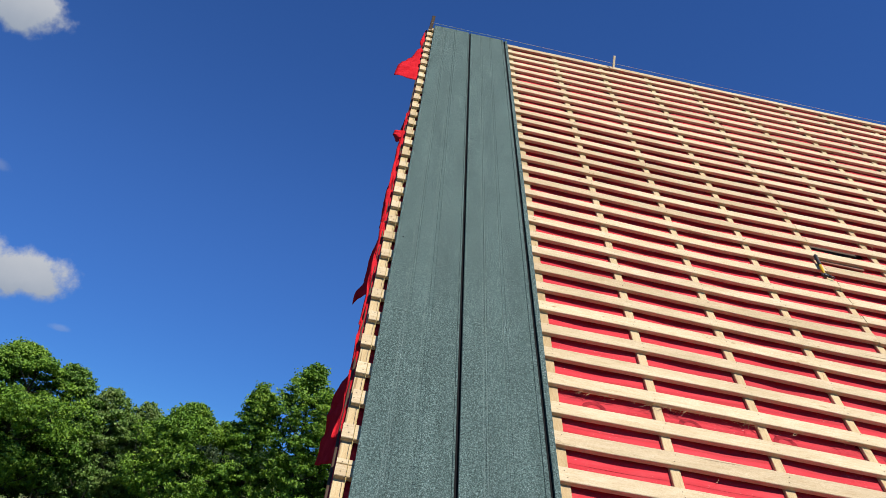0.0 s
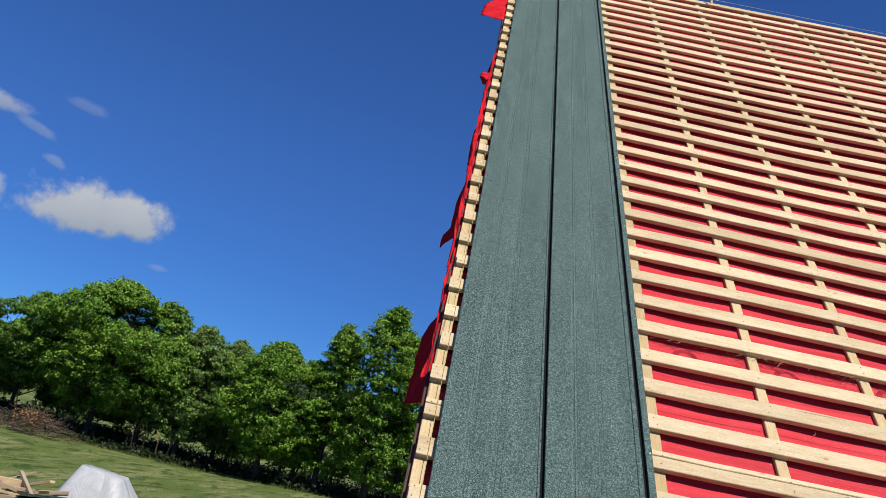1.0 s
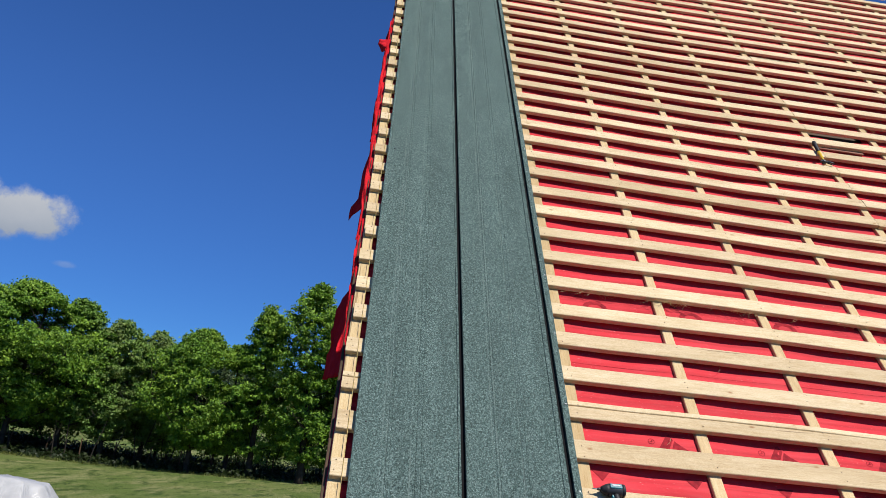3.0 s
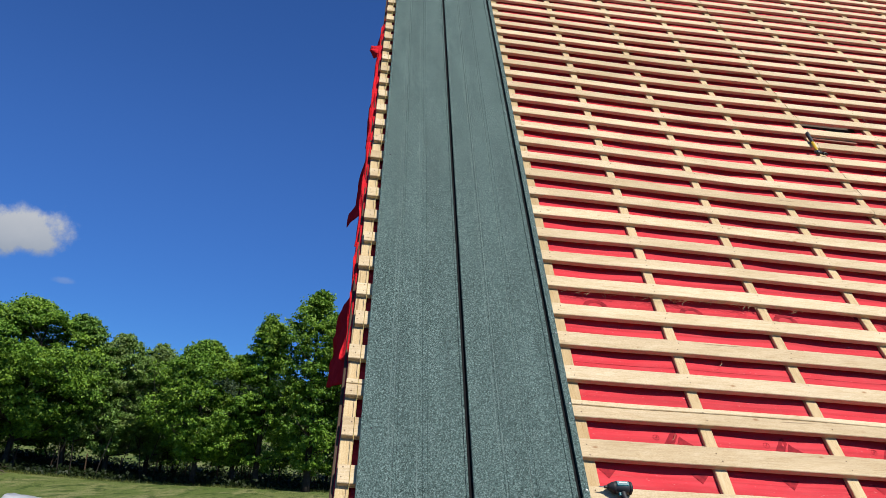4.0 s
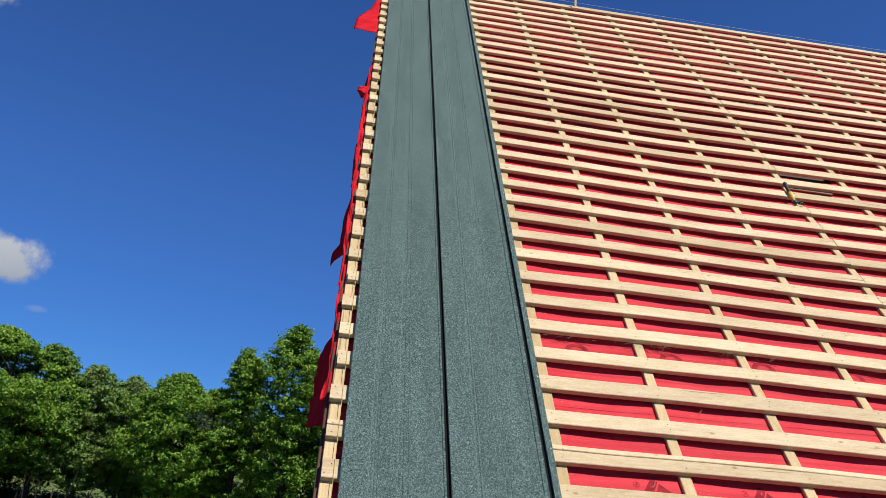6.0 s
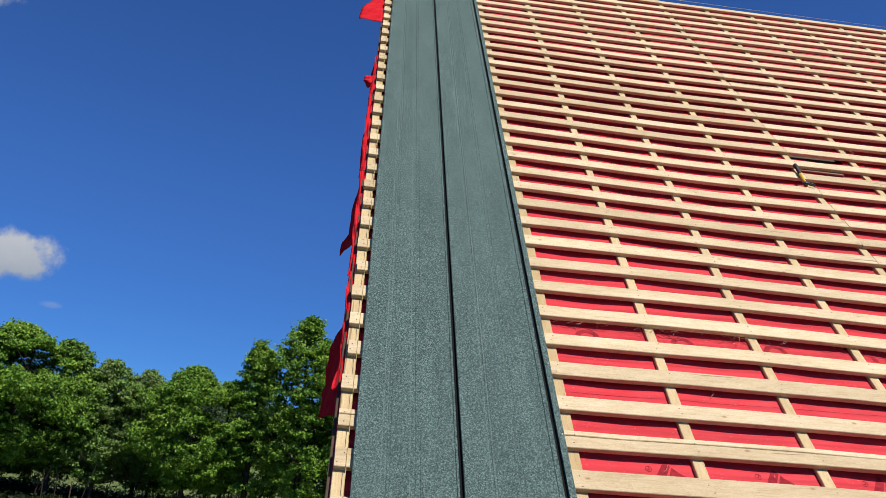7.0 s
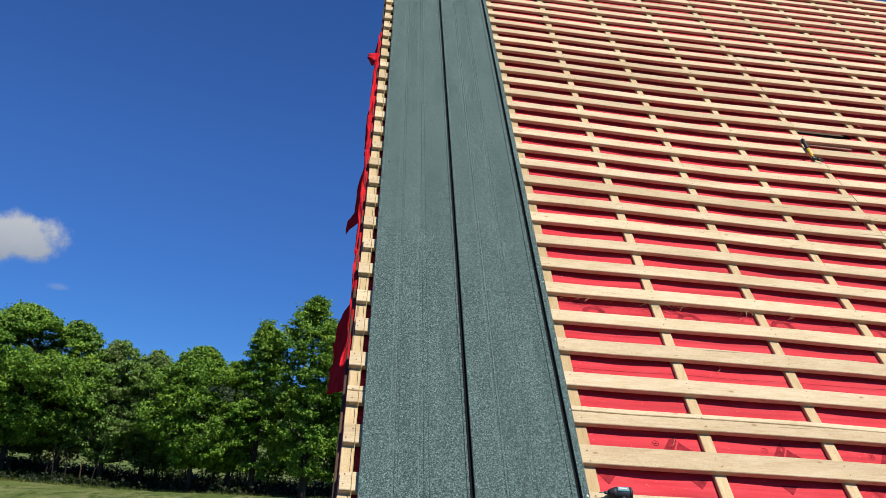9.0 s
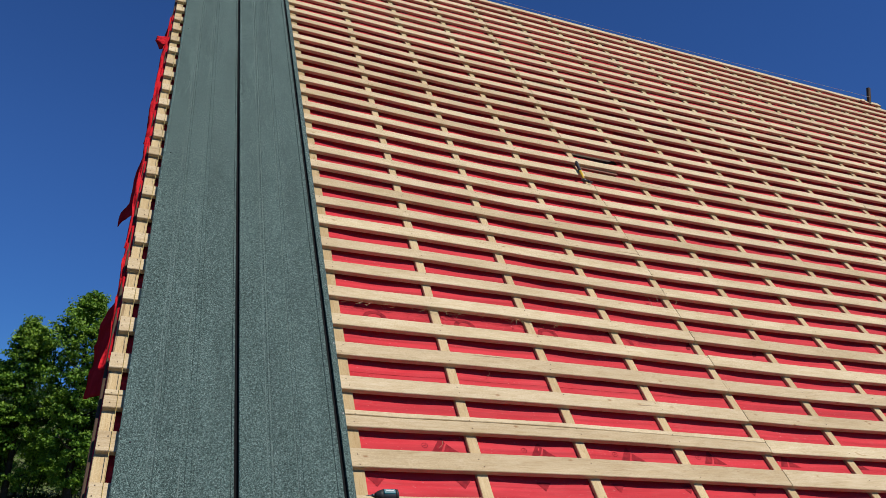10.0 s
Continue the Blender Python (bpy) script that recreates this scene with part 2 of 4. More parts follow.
STEEL = plain("zinc_steel", (0.42, 0.43, 0.44), 0.38, 0.9)
DARKSTEEL = plain("dark_tool_steel", (0.045, 0.047, 0.052), 0.45, 0.4)
RUST = plain("rusty_nail", (0.09, 0.055, 0.035), 0.8)
BLACK = plain("black_rubber", (0.018, 0.018, 0.02), 0.6)
SEAM_SHADE = plain("black_seam_shade", (0.006, 0.006, 0.007), 0.9)
YELLOW = plain("yellow_plastic", (0.54, 0.345, 0.015), 0.45)
TEAL = plain("teal_plastic", (0.012, 0.13, 0.16), 0.4)
PALE = plain("pale_print", (0.488, 0.525, 0.525), 0.5)
STRING = plain("straw_coloured_string", (0.465, 0.352, 0.135), 0.8)
WIRE = plain("pale_line", (0.525, 0.54, 0.525), 0.6)
HAY = plain("dry_hay", (0.50, 0.40, 0.22), 0.8, vary=0.35, scale=9)
RENDERWALL = plain("lime_plaster", (0.465, 0.435, 0.375), 0.85, vary=0.1, scale=3)
BARK = plain("bark", (0.036, 0.03, 0.0232), 0.9, vary=0.45, scale=6)
STEMBARK = plain("shaded_stem_bark", (0.0338, 0.0285, 0.0225), 0.9, vary=0.4, scale=8)
BRUSHWOOD = plain("dead_branches", (0.112, 0.0825, 0.06), 0.9, vary=0.5, scale=3)
DEADLEAF = plain("withered_leaves", (0.27, 0.15, 0.0675), 0.8, vary=0.4, scale=4)


def tarp_mat():
    m = Mat("white_plastic_sheet", 0.34, spec=0.5)
    t = m.noise(m.placed((1, 1, 0.4)), 5, 5, 0.6, 0.8)
    m.bump(t, 0.5, 0.04)
    m.b.inputs["Subsurface Weight"].default_value = 0.0
    return m.colour(m.ramp(t, (0.3, (0.345, 0.352, 0.356)), (0.7, (0.45, 0.45, 0.45))))


TARP = tarp_mat()


def leaf_mat(name, dark, light, tint=None):
    m = Mat(name, 0.52, spec=0.20)
    isl = m.random(island=True)
    big = m.noise(m.placed(), 0.45, 3)
    c = m.ramp(isl, (0.0, dark), (1.0, light))
    c = m.mix(c, m.ramp(big, (0.35, (0.78, 0.88, 0.80)), (0.65, (1.18, 1.08, 0.95))), 1.0, "MULTIPLY")
    if tint:
        c = m.mix(c, tint, m.ramp(m.noise(m.placed(), 0.8, 3), (0.48, 0.0), (0.66, 0.5)))
    m.colour(c)
    trans = m.nt.nodes.new("ShaderNodeBsdfTranslucent")
    m.link(m.mix(c, (0.95, 1.10, 0.45), 1.0, "MULTIPLY"), trans.inputs["Color"])
    mixer = m.nt.nodes.new("ShaderNodeMixShader")
    mixer.inputs[0].default_value = 0.20
    m.link(m.b.outputs[0], mixer.inputs[1])
    m.link(trans.outputs[0], mixer.inputs[2])
    m.link(mixer.outputs[0], m.nt.nodes["Material Output"].inputs["Surface"])
    return m.m


LEAF = leaf_mat("maple_leaves", (0.044, 0.116, 0.012), (0.220, 0.362, 0.044))
LEAF_COOL = leaf_mat("ash_leaves", (0.036, 0.096, 0.016), (0.170, 0.295, 0.050))
LEAF_DRY = leaf_mat("leaves_with_seed_clusters", (0.0825, 0.165, 0.03), (0.188, 0.292, 0.0713), (0.225, 0.247, 0.0975))
# near-black green: the trees' shade on the ground, put into the leaf colour
LEAF_SHADE = leaf_mat("shade_dark_leaves", (0.0105, 0.0195, 0.006), (0.0225, 0.0375, 0.0105))
LEAF_FAR = leaf_mat("far_wood_leaves", (0.0263, 0.0488, 0.0188), (0.0562, 0.0863, 0.0338))


def ground_mat():
    m = Mat("mown_meadow", 0.95, spec=0.1)
    big = m.noise(m.placed(), 0.22, 5, 0.6)
    mow = m.noise(m.placed((0.9, 0.26, 1)), 1.0, 5, 0.7)
    fine = m.noise(m.placed(), 16, 5, 0.7)
    c = m.ramp(big, (0.3, (0.078, 0.124, 0.025)), (0.7, (0.146, 0.170, 0.054)))
    c = m.mix(c, (0.245, 0.240, 0.105), m.ramp(mow, (0.48, 0.0), (0.62, 0.7)))
    tuft = m.noise(m.placed((1.5, 0.42, 1)), 1.25, 6, 0.72, 0.5)
    c = m.mix(c, (0.0338, 0.0638, 0.012), m.ramp(tuft, (0.51, 0.0), (0.60, 0.85)))
    # unseen dark soil along the house, added to cut bounce onto the roof
    axes = m.nt.nodes.new("ShaderNodeSeparateXYZ")
    m.link(m.co, axes.inputs[0])
    wander = m.nt.nodes.new("ShaderNodeMath")
    wander.operation = "MULTIPLY_ADD"
    wander.inputs[1].default_value = 4.0
    m.link(big, wander.inputs[0])
    m.link(axes.outputs["Y"], wander.inputs[2])
    bare = m.nt.nodes.new("ShaderNodeMapRange")
    bare.inputs["From Min"].default_value, bare.inputs["From Max"].default_value = 5.0, 3.6
    m.link(wander.outputs[0], bare.inputs["Value"])
    cut_edge = m.nt.nodes.new("ShaderNodeMapRange")
    cut_edge.inputs["From Min"].default_value, cut_edge.inputs["From Max"].default_value = -11.0, -8.5
    m.link(wander.outputs[0], cut_edge.inputs["Value"])
    bounce_cut = m.mix((0, 0, 0), bare.outputs[0], cut_edge.outputs[0])
    c = m.mix(c, m.ramp(mow, (0.35, (0.036, 0.028, 0.020)), (0.65, (0.068, 0.053, 0.037))), bounce_cut)
    c = m.mix(c, m.ramp(fine, (0.3, 0.55), (0.7, 1.3)), 1.0, "MULTIPLY")
    m.bump(m.mix(fine, tuft, 0.5), 0.9, 0.06)
    return m.colour(c)


GROUND = ground_mat()
GRASS = leaf_mat("grass_blades", (0.0713, 0.109, 0.0225), (0.15, 0.169, 0.0525))

# ---- builders ----


def mesh_of(name, verts, faces, material, smooth=False):
    me = bpy.data.meshes.new(name)
    me.from_pydata(verts, [], faces)
    me.materials.append(material)
    if smooth:
        me.shade_smooth()
    me.update()
    return me


def part(name, bm, material, parent=None, label="", smooth=False):
    """Links a bmesh as one mesh object, under a thing or a part if one is given."""
    me = bpy.data.meshes.new(name)
    bm.to_mesh(me)
    bm.free()
    me.materials.append(material)
    if smooth:
        me.shade_smooth()
    ob = new(name, me)
    ob.parent = parent
    return tagged(ob, label)


def child(name, me, parent, m=None, label=""):
    ob = new(name, me)
    ob.parent = parent
    if m is not None:
        ob.matrix_basis = m
    return tagged(ob, label)


def box(sx, sy, sz, bevel=0.0, at=(0, 0, 0), turn=None, bm=None):
    """A bevelled block, added to bm."""
    bm = bm or bmesh.new()
    m = Matrix.Translation(at) @ (turn or Matrix()) @ Matrix.Diagonal((sx, sy, sz, 1))
    vs = bmesh.ops.create_cube(bm, size=1, matrix=m)["verts"]
    if bevel:
        es = list({e for v in vs for e in v.link_edges})
        bmesh.ops.bevel(bm, geom=es, offset=bevel, segments=1, affect="EDGES")
    return bm


def tube(points, radii, sides=6, bm=None):
    """A tapered tube along points."""
    bm = bm or bmesh.new()
    rings = []
    for k, p in enumerate(points):
        p = Vector(p)
        d = (Vector(points[min(k + 1, len(points) - 1)]) - Vector(points[max(k - 1, 0)])).normalized()
        a = d.cross((0.31, 0.2, 0.93) if abs(d.z) < 0.9 else (1, 0.1, 0)).normalized()
        b = d.cross(a)
        rings.append([bm.verts.new(p + radii[k] * (math.cos(t) * a + math.sin(t) * b)) for t in (2 * math.pi * s / sides for s in range(sides))])
    for r0, r1 in zip(rings, rings[1:]):
        for s in range(sides):
            bm.faces.new((r0[s], r0[(s + 1) % sides], r1[(s + 1) % sides], r1[s]))
    bm.faces.new(rings[0][::-1])
    bm.faces.new(rings[-1])
    return bm


# ---- ground ----


def ease(x):
    x = min(1.0, max(0.0, x))
    return x * x * (3 - 2 * x)


def ground_z(x, y):
    z = 1.15 * ease((-x - 9) / 18) * ease((y - 12) / 28)
    z += 0.055 * min(14.0, max(0.0, y - 41.5)) + 0.042 * max(0.0, y - 55.5) * (0.35 + 0.65 * ease((-x - 4) / 30)) * (1 - 0.55 * ease((y - 140) / 300))
    z += 14 * ease((y - 170) / 220) * (1 - 0.5 * ease((-x - 20) / 120))
    z += 0.10 * noise.noise((x * 0.11, y * 0.11, 0)) * ease((math.hypot(x - 5, y) - 9) / 10)
    return z


def spread(lo, hi, step, far, grow=1.25):
    """Even steps from lo to hi and growing ones out to far on both sides."""
    mid = list(np.arange(lo, hi + 1e-6, step))
    up, dn, s = [hi], [lo], step
    while up[-1] < far:
        s *= grow
        up.append(up[-1] + s)
        dn.append(dn[-1] - s)
    return dn[:0:-1] + mid + up[1:]


def build_ground():
    xs, ys = spread(-50, 30, 1.0, 3500), spread(-20, 80, 1.0, 3500)
    verts = [(x, y, ground_z(x, y)) for y in ys for x in xs]
    w = len(xs)
    faces = [(j * w + i, j * w + i + 1, (j + 1) * w + i + 1, (j + 1) * w + i) for j in range(len(ys) - 1) for i in range(w - 1)]
    ob = new("ground", mesh_of("ground", verts, faces, GROUND, True))
    tagged(ob, "mown meadow with dry patches rising to a tree belt", "ground", kind="structure")


build_ground()

# ---- the house: setting out of the roof slope ----
PITCH, EAVE_Z = 52.0, 2.33
ROOF = Matrix.Translation((0, 0, EAVE_Z)) @ Matrix.Rotation(radians(PITCH), 4, "X")
V_LOW, V_TOP, U_END, U_VERGE = -1.35, 7.93, 11.80, -0.085      # eave, ridge, far verge, near verge
BATTEN_T, COUNTER_T = 0.029, 0.020
BED = -(BATTEN_T + COUNTER_T)                                  # the sheet under the counter battens
COUNTERS = [-0.058, 0.40] + [1.081] + [1.723 + 0.664 * k for k in range(15)] + [U_END - 0.03]
JOINTS = [3.715, 7.70]


def sag(u, v):
    """Height of the slack membrane between the counter battens."""
    lo = max([c for c in COUNTERS if c <= u], default=COUNTERS[0])
    hi = min([c for c in COUNTERS if c > u], default=COUNTERS[-1])
    k = (u - lo) / max(hi - lo, 0.01)
    belly = math.sin(math.pi * min(1, max(0, k))) ** 2 if U_VERGE < u < U_END else 0
    taut = 0.017 * ease((v - 4.0) / 2.4) * min(1, 7 * k * (1 - k)) if U_VERGE < u < U_END else 0
    return BED - 0.003 + taut - belly * (1 - 0.6 * ease((v - 4.0) / 2.4)) * (0.006 + 0.007 * noise.noise((u * 1.3, v * 5.0, 3)) + 0.004 * noise.noise((u * 5, v * 14, 8)))


def build_roof():
    us = [U_VERGE - 0.01 + k * (U_END - U_VERGE + 0.02) / 212 for k in range(213)]
    vs = [V_LOW + k * (V_TOP - V_LOW) / 220 for k in range(221)]
    w = len(us)
    verts = [(u, v, sag(u, v)) for v in vs for u in us]
    faces = []
    for j in range(len(vs) - 1):
        for i in range(w - 1):
            u, v = us[i], vs[j]
            if 3.69 < u < 4.28 and 3.41 < v < 3.58 + 0.03 * math.sin(u * 9):
                continue                                        # torn open behind the battens
            faces.append((j * w + i, j * w + i + 1, (j + 1) * w + i + 1, (j + 1) * w + i))
    roof = new("roof", mesh_of("roof", verts, faces, MEMBRANE, True))
    roof.matrix_basis = ROOF
    return tagged(roof, "steep roof slope under red membrane, half-battened", "roof", kind="structure")


roof = build_roof()


def droop(u, v):
    """How far the rows hang below a true line away from the verge: they fan a little in the middle of the slope."""
    low = 1 - ease((v - 0.5) / 2.0)
    start, full = 0.7 + 1.1 * low, 3.0 + 1.8 * low
    depth = 0.056 * max(0.0, 1 - (max(0.0, v - 1.0) / 6.9) ** 2) * (1 - 0.45 * ease((u - 5.0) / 4.0) * ease((v - 2.0) / 2.0))
    rise = 0.042 * min(1.0, max(0.0, (1.0 - u) / 1.05)) * (1 - ease((v - 3.0) / 3.0))     # the ends at the verge sit a little higher
    return rise - depth * ease((u - start) / (full - start)) * (v + 2.78) / 2.84


def row_v(n, u=1.0):
    """The lower edge of batten row n, counted from the eave, at the distance u from the verge."""
    v = 0.514 + 0.2530 * (n - 4)
    return v + droop(u, v)


def board(length, width, thick, wob, seed):
    """A sawn board along x with slightly uneven edges: lower edge on y = 0, its face at z = 0."""
    rnd = random.Random(seed)
    n = max(2, int(length / 0.45))
    verts, faces = [], []
    b = 0.003
    for k in range(n + 1):
        x = -length / 2 + length * k / n
        a, c, h = (rnd.uniform(-wob, wob) for _ in range(3))
        h *= 0.5
        for y, z in ((a, -thick), (a, -b + h), (a + b, h), (width + c - b, h), (width + c, -b + h), (width + c, -thick)):
            verts.append((x, y, z))
    for k in range(n):
        for s in range(6):
            faces.append((k * 6 + s, k * 6 + (s + 1) % 6, k * 6 + 6 + (s + 1) % 6, k * 6 + 6 + s))
    faces += [tuple(range(5, -1, -1)), tuple(n * 6 + s for s in range(6))]
    return verts, [f[::-1] for f in faces]


def build_battens():
    rnd = random.Random(4)
    for n in range(-3, 34):
        v = 0.514 + 0.2530 * (n - 4) + rnd.uniform(-0.005, 0.005)
        ends = [U_VERGE + rnd.uniform(-0.008, 0.008), JOINTS[0] + rnd.uniform(-0.012, 0.012), JOINTS[1] + rnd.uniform(-0.012, 0.012), U_END + rnd.uniform(-0.03, 0.03)]
        for k in range(3):
            a, b = ends[k] + (0.002 if k else 0), ends[k + 1] - 0.002
            width = rnd.uniform(0.098, 0.108) + (0.012 if n == 0 else 0)
            if n == 1 and k == 0:                                # a waney board with a long split along its upper edge
                verts, faces = board(b - a, 0.032, BATTEN_T, 0.0030, 501)
                verts = [(x, y + droop(x + (a + b) / 2, v), z) for x, y, z in verts]
                child("batten_sliver", mesh_of("batten_sliver", verts, faces, BATTEN), roof, pose((a + b) / 2, v + 0.0765, 0.001, 0, 0, 0.02), "split upper edge of a waney batten")
                width = 0.074
            verts, faces = board(b - a, width, BATTEN_T, 0.0022, n * 7 + k)
            verts = [(x, y + droop(x + (a + b) / 2, v), z) for x, y, z in verts]
            lift = rnd.uniform(-0.004, 0.004) if k else 0
            child("batten", mesh_of("batten", verts, faces, BATTEN), roof, pose((a + b) / 2, v + lift, 0, 0, 0, rnd.uniform(-0.06, 0.06)))


def build_counters():
    rnd = random.Random(9)
    verts, faces = board(V_TOP - V_LOW - 0.02, 0.060, COUNTER_T, 0.0015, 5)
    verts = [(x, y - 0.03, z) for x, y, z in verts]
    me = mesh_of("counter_batten", verts, faces, COUNTER)
    for u in COUNTERS:
        child("counter_batten", me, roof, pose(u, (V_TOP + V_LOW) / 2, -BATTEN_T - 0.001, 0, 0, 90 + rnd.uniform(-0.03, 0.03)))


build_battens()
build_counters()


def build_boarding():
    """Old boards under the membrane, seen where it is torn open."""
    for k in range(3):
        verts, faces = board(0.95, 0.115, 0.022, 0.002, 900 + k)
        child("roof_board", mesh_of("roof_board", verts, faces, BROWNWOOD), roof, pose(4.04, 3.28 + 0.121 * k, BED - 0.035, 0, 0, 0.2 * k), "dark old roof board under the torn membrane")


build_boarding()


def build_shims():
    """Short packing blocks set beside the counter battens."""
    for u, v, yaw in ((2.430, 3.765, 12), (3.085, 3.765, -8)):
        verts, faces = board(0.055, 0.034, 0.018, 0.001, int(u * 100))
        child("packing_block", mesh_of("packing_block", verts, faces, BATTEN), roof, pose(u, v, -BATTEN_T + 0.018, 0, 0, yaw))


build_shims()


def build_nails():
    """Nail heads, two at each crossing."""
    rnd = random.Random(12)
    bm = bmesh.new()
    for n in range(-3, 24):
        for u in COUNTERS[:9]:
            if 0.1 < u < 0.9:
                continue
            for k in (0.028, 0.074):
                p = (u + rnd.uniform(-0.016, 0.016), row_v(n, u) + k + rnd.uniform(-0.009, 0.009), 0.0012)
                bmesh.ops.create_circle(bm, cap_ends=True, segments=6, radius=0.0034, matrix=Matrix.Translation(p))
    tagged(part("nail_heads", bm, RUST, roof), kind="stuff")


build_nails()


def build_body():
    """Eave wall, gables, back slope and barge boards."""
    ridge = ROOF @ Vector((0, V_TOP, BED))
    eave = ROOF @ Vector((0, V_LOW, BED))
    back_y = 2 * ridge.y - eave.y
    # back slope
    bm = bmesh.new()
    run = V_TOP - V_LOW
    box(U_END + 0.17, run, 0.06, 0.004, bm=bm)
    ob = part("roof_back", bm, MEMBRANE)
    mid = Vector(((U_END - 0.085) / 2, ridge.y + (ridge.y - eave.y) / 2 + 0.03, (ridge.z + eave.z) / 2 - 0.03))
    ob.matrix_basis = Matrix.Translation(mid) @ Matrix.Rotation(radians(-PITCH), 4, "X")
    tagged(ob, "far roof slope covered with red membrane", "roof", kind="structure")
    wall_y = eave.y + 0.45
    bm = box(U_END - 0.1, 0.35, eave.z + 0.30, 0.01, ((U_END + 0.1) / 2, wall_y + 0.175, (eave.z + 0.30) / 2))
    tagged(part("wall_front", bm, RENDERWALL), "plastered eave wall under the roof", "wall", kind="structure")
    bm = box(U_END - 0.1, 0.35, eave.z + 0.30, 0.01, ((U_END + 0.1) / 2, back_y - 0.62, (eave.z + 0.30) / 2))
    tagged(part("wall_back", bm, RENDERWALL), "plastered back wall of the house", "wall", kind="structure")
    for name, x in (("wall_gable_near", 0.08), ("wall_gable_far", U_END - 0.38)):
        base = [(wall_y + 0.36, 0), (back_y - 0.81, 0), (back_y - 0.81, eave.z + 0.35), (ridge.y, ridge.z - 0.25), (wall_y + 0.36, eave.z + 0.35)]
        verts = [(x + d, y, z) for d in (0, 0.3) for y, z in base]
        faces = [(0, 1, 2, 3, 4), (9, 8, 7, 6, 5)] + [(k, k + 5, (k + 1) % 5 + 5, (k + 1) % 5) for k in range(5)]
        tagged(new(name, mesh_of(name, verts, faces, RENDERWALL)), "plastered gable wall", "wall", kind="structure")
    # barge boards along both verges
    for u in (U_VERGE - 0.014, U_END + 0.014):
        verts, faces = board(V_TOP - V_LOW, 0.022, 0.19, 0.001, 3)
        child("barge_board", mesh_of("barge_board", verts, faces, BROWNWOOD), roof,
              pose(u + 0.011, (V_TOP + V_LOW) / 2, BED - 0.006, 0, 0, 90), "dark weathered barge board")


build_body()


def build_flap(v0, v1, knots, drop, seed, curl=0.0):
    """A loose edge of the membrane beyond the verge, from v0 down to v1; knots: how far it stands out along the way."""
    nv, nu = 34, 8
    at = np.linspace(0, 1, len(knots))
    verts, faces = [], []
    for j in range(nv + 1):
        a = j / nv
        v = v0 + (v1 - v0) * a
        out = float(np.interp(a, at, knots)) * (1 + 0.10 * noise.noise((a * 6, seed, 0)))
        d = drop * (0.3 + 0.7 * ease(a * 1.6))
        for i in range(nu + 1):
            b = i / nu
            ripple = 0.016 * noise.noise((a * 8, b * 2.2, seed)) * (0.2 + b) + 0.007 * math.sin(a * 23 + b * 3 + seed) * b + 0.020 * noise.noise((a * abs(v1 - v0) * 9 + b * 2, b * 4, seed + 3)) * b
            verts.append((U_VERGE - 0.008 - out * b, v + 0.85 * d * b ** 1.5 + curl * b * ease(a * 2 - 1), BED - 0.004 - d * b ** 1.5 + ripple))
    n = nu + 1
    for j in range(nv):
        for i in range(nu):
            faces.append((j * n + i, j * n + i + 1, j * n + n + i + 1, j * n + n + i))
    bm = bmesh.new()
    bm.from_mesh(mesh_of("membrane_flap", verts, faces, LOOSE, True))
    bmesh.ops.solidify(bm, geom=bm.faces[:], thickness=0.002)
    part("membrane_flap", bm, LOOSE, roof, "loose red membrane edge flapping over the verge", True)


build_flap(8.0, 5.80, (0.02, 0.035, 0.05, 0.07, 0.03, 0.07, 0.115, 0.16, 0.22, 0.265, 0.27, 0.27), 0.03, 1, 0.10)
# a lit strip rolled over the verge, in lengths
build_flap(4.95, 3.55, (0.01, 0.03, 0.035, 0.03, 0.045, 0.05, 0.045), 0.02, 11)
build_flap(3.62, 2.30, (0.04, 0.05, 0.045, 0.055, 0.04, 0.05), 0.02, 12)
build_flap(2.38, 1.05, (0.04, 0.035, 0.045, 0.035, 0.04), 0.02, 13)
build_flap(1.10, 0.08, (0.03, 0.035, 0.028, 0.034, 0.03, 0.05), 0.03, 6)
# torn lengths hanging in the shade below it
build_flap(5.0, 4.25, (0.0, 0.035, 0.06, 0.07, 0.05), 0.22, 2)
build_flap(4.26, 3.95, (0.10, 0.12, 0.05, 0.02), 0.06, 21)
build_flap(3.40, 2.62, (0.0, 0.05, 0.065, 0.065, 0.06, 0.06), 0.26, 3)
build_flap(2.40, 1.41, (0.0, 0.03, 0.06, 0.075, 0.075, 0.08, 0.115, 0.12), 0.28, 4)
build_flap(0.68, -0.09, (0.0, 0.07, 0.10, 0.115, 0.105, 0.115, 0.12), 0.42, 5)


def build_laps():
    """Edges where one width of membrane laps over the next."""
    for v0 in (0.19, 1.66, 3.13, 4.60, 6.07):
        us = [1.0 + 0.09 * k for k in range(119)]
        verts, faces = [], []
        for u in us:
            wave = 0.006 * noise.noise((u * 0.8, v0, 5))
            for dv, dw in ((0, 0.0005), (0, 0.0014), (0.05, 0.0013), (0.09, 0.0005)):
                verts.append((u, v0 + wave + dv, sag(u, v0 + wave + dv) + dw))
        for k in range(len(us) - 1):
            for j in range(3):
                faces.append((k * 4 + j, k * 4 + 4 + j, k * 4 + 5 + j, k * 4 + 1 + j))
        child("membrane_lap", mesh_of("membrane_lap", verts, faces, MEMBRANE), roof)


build_laps()


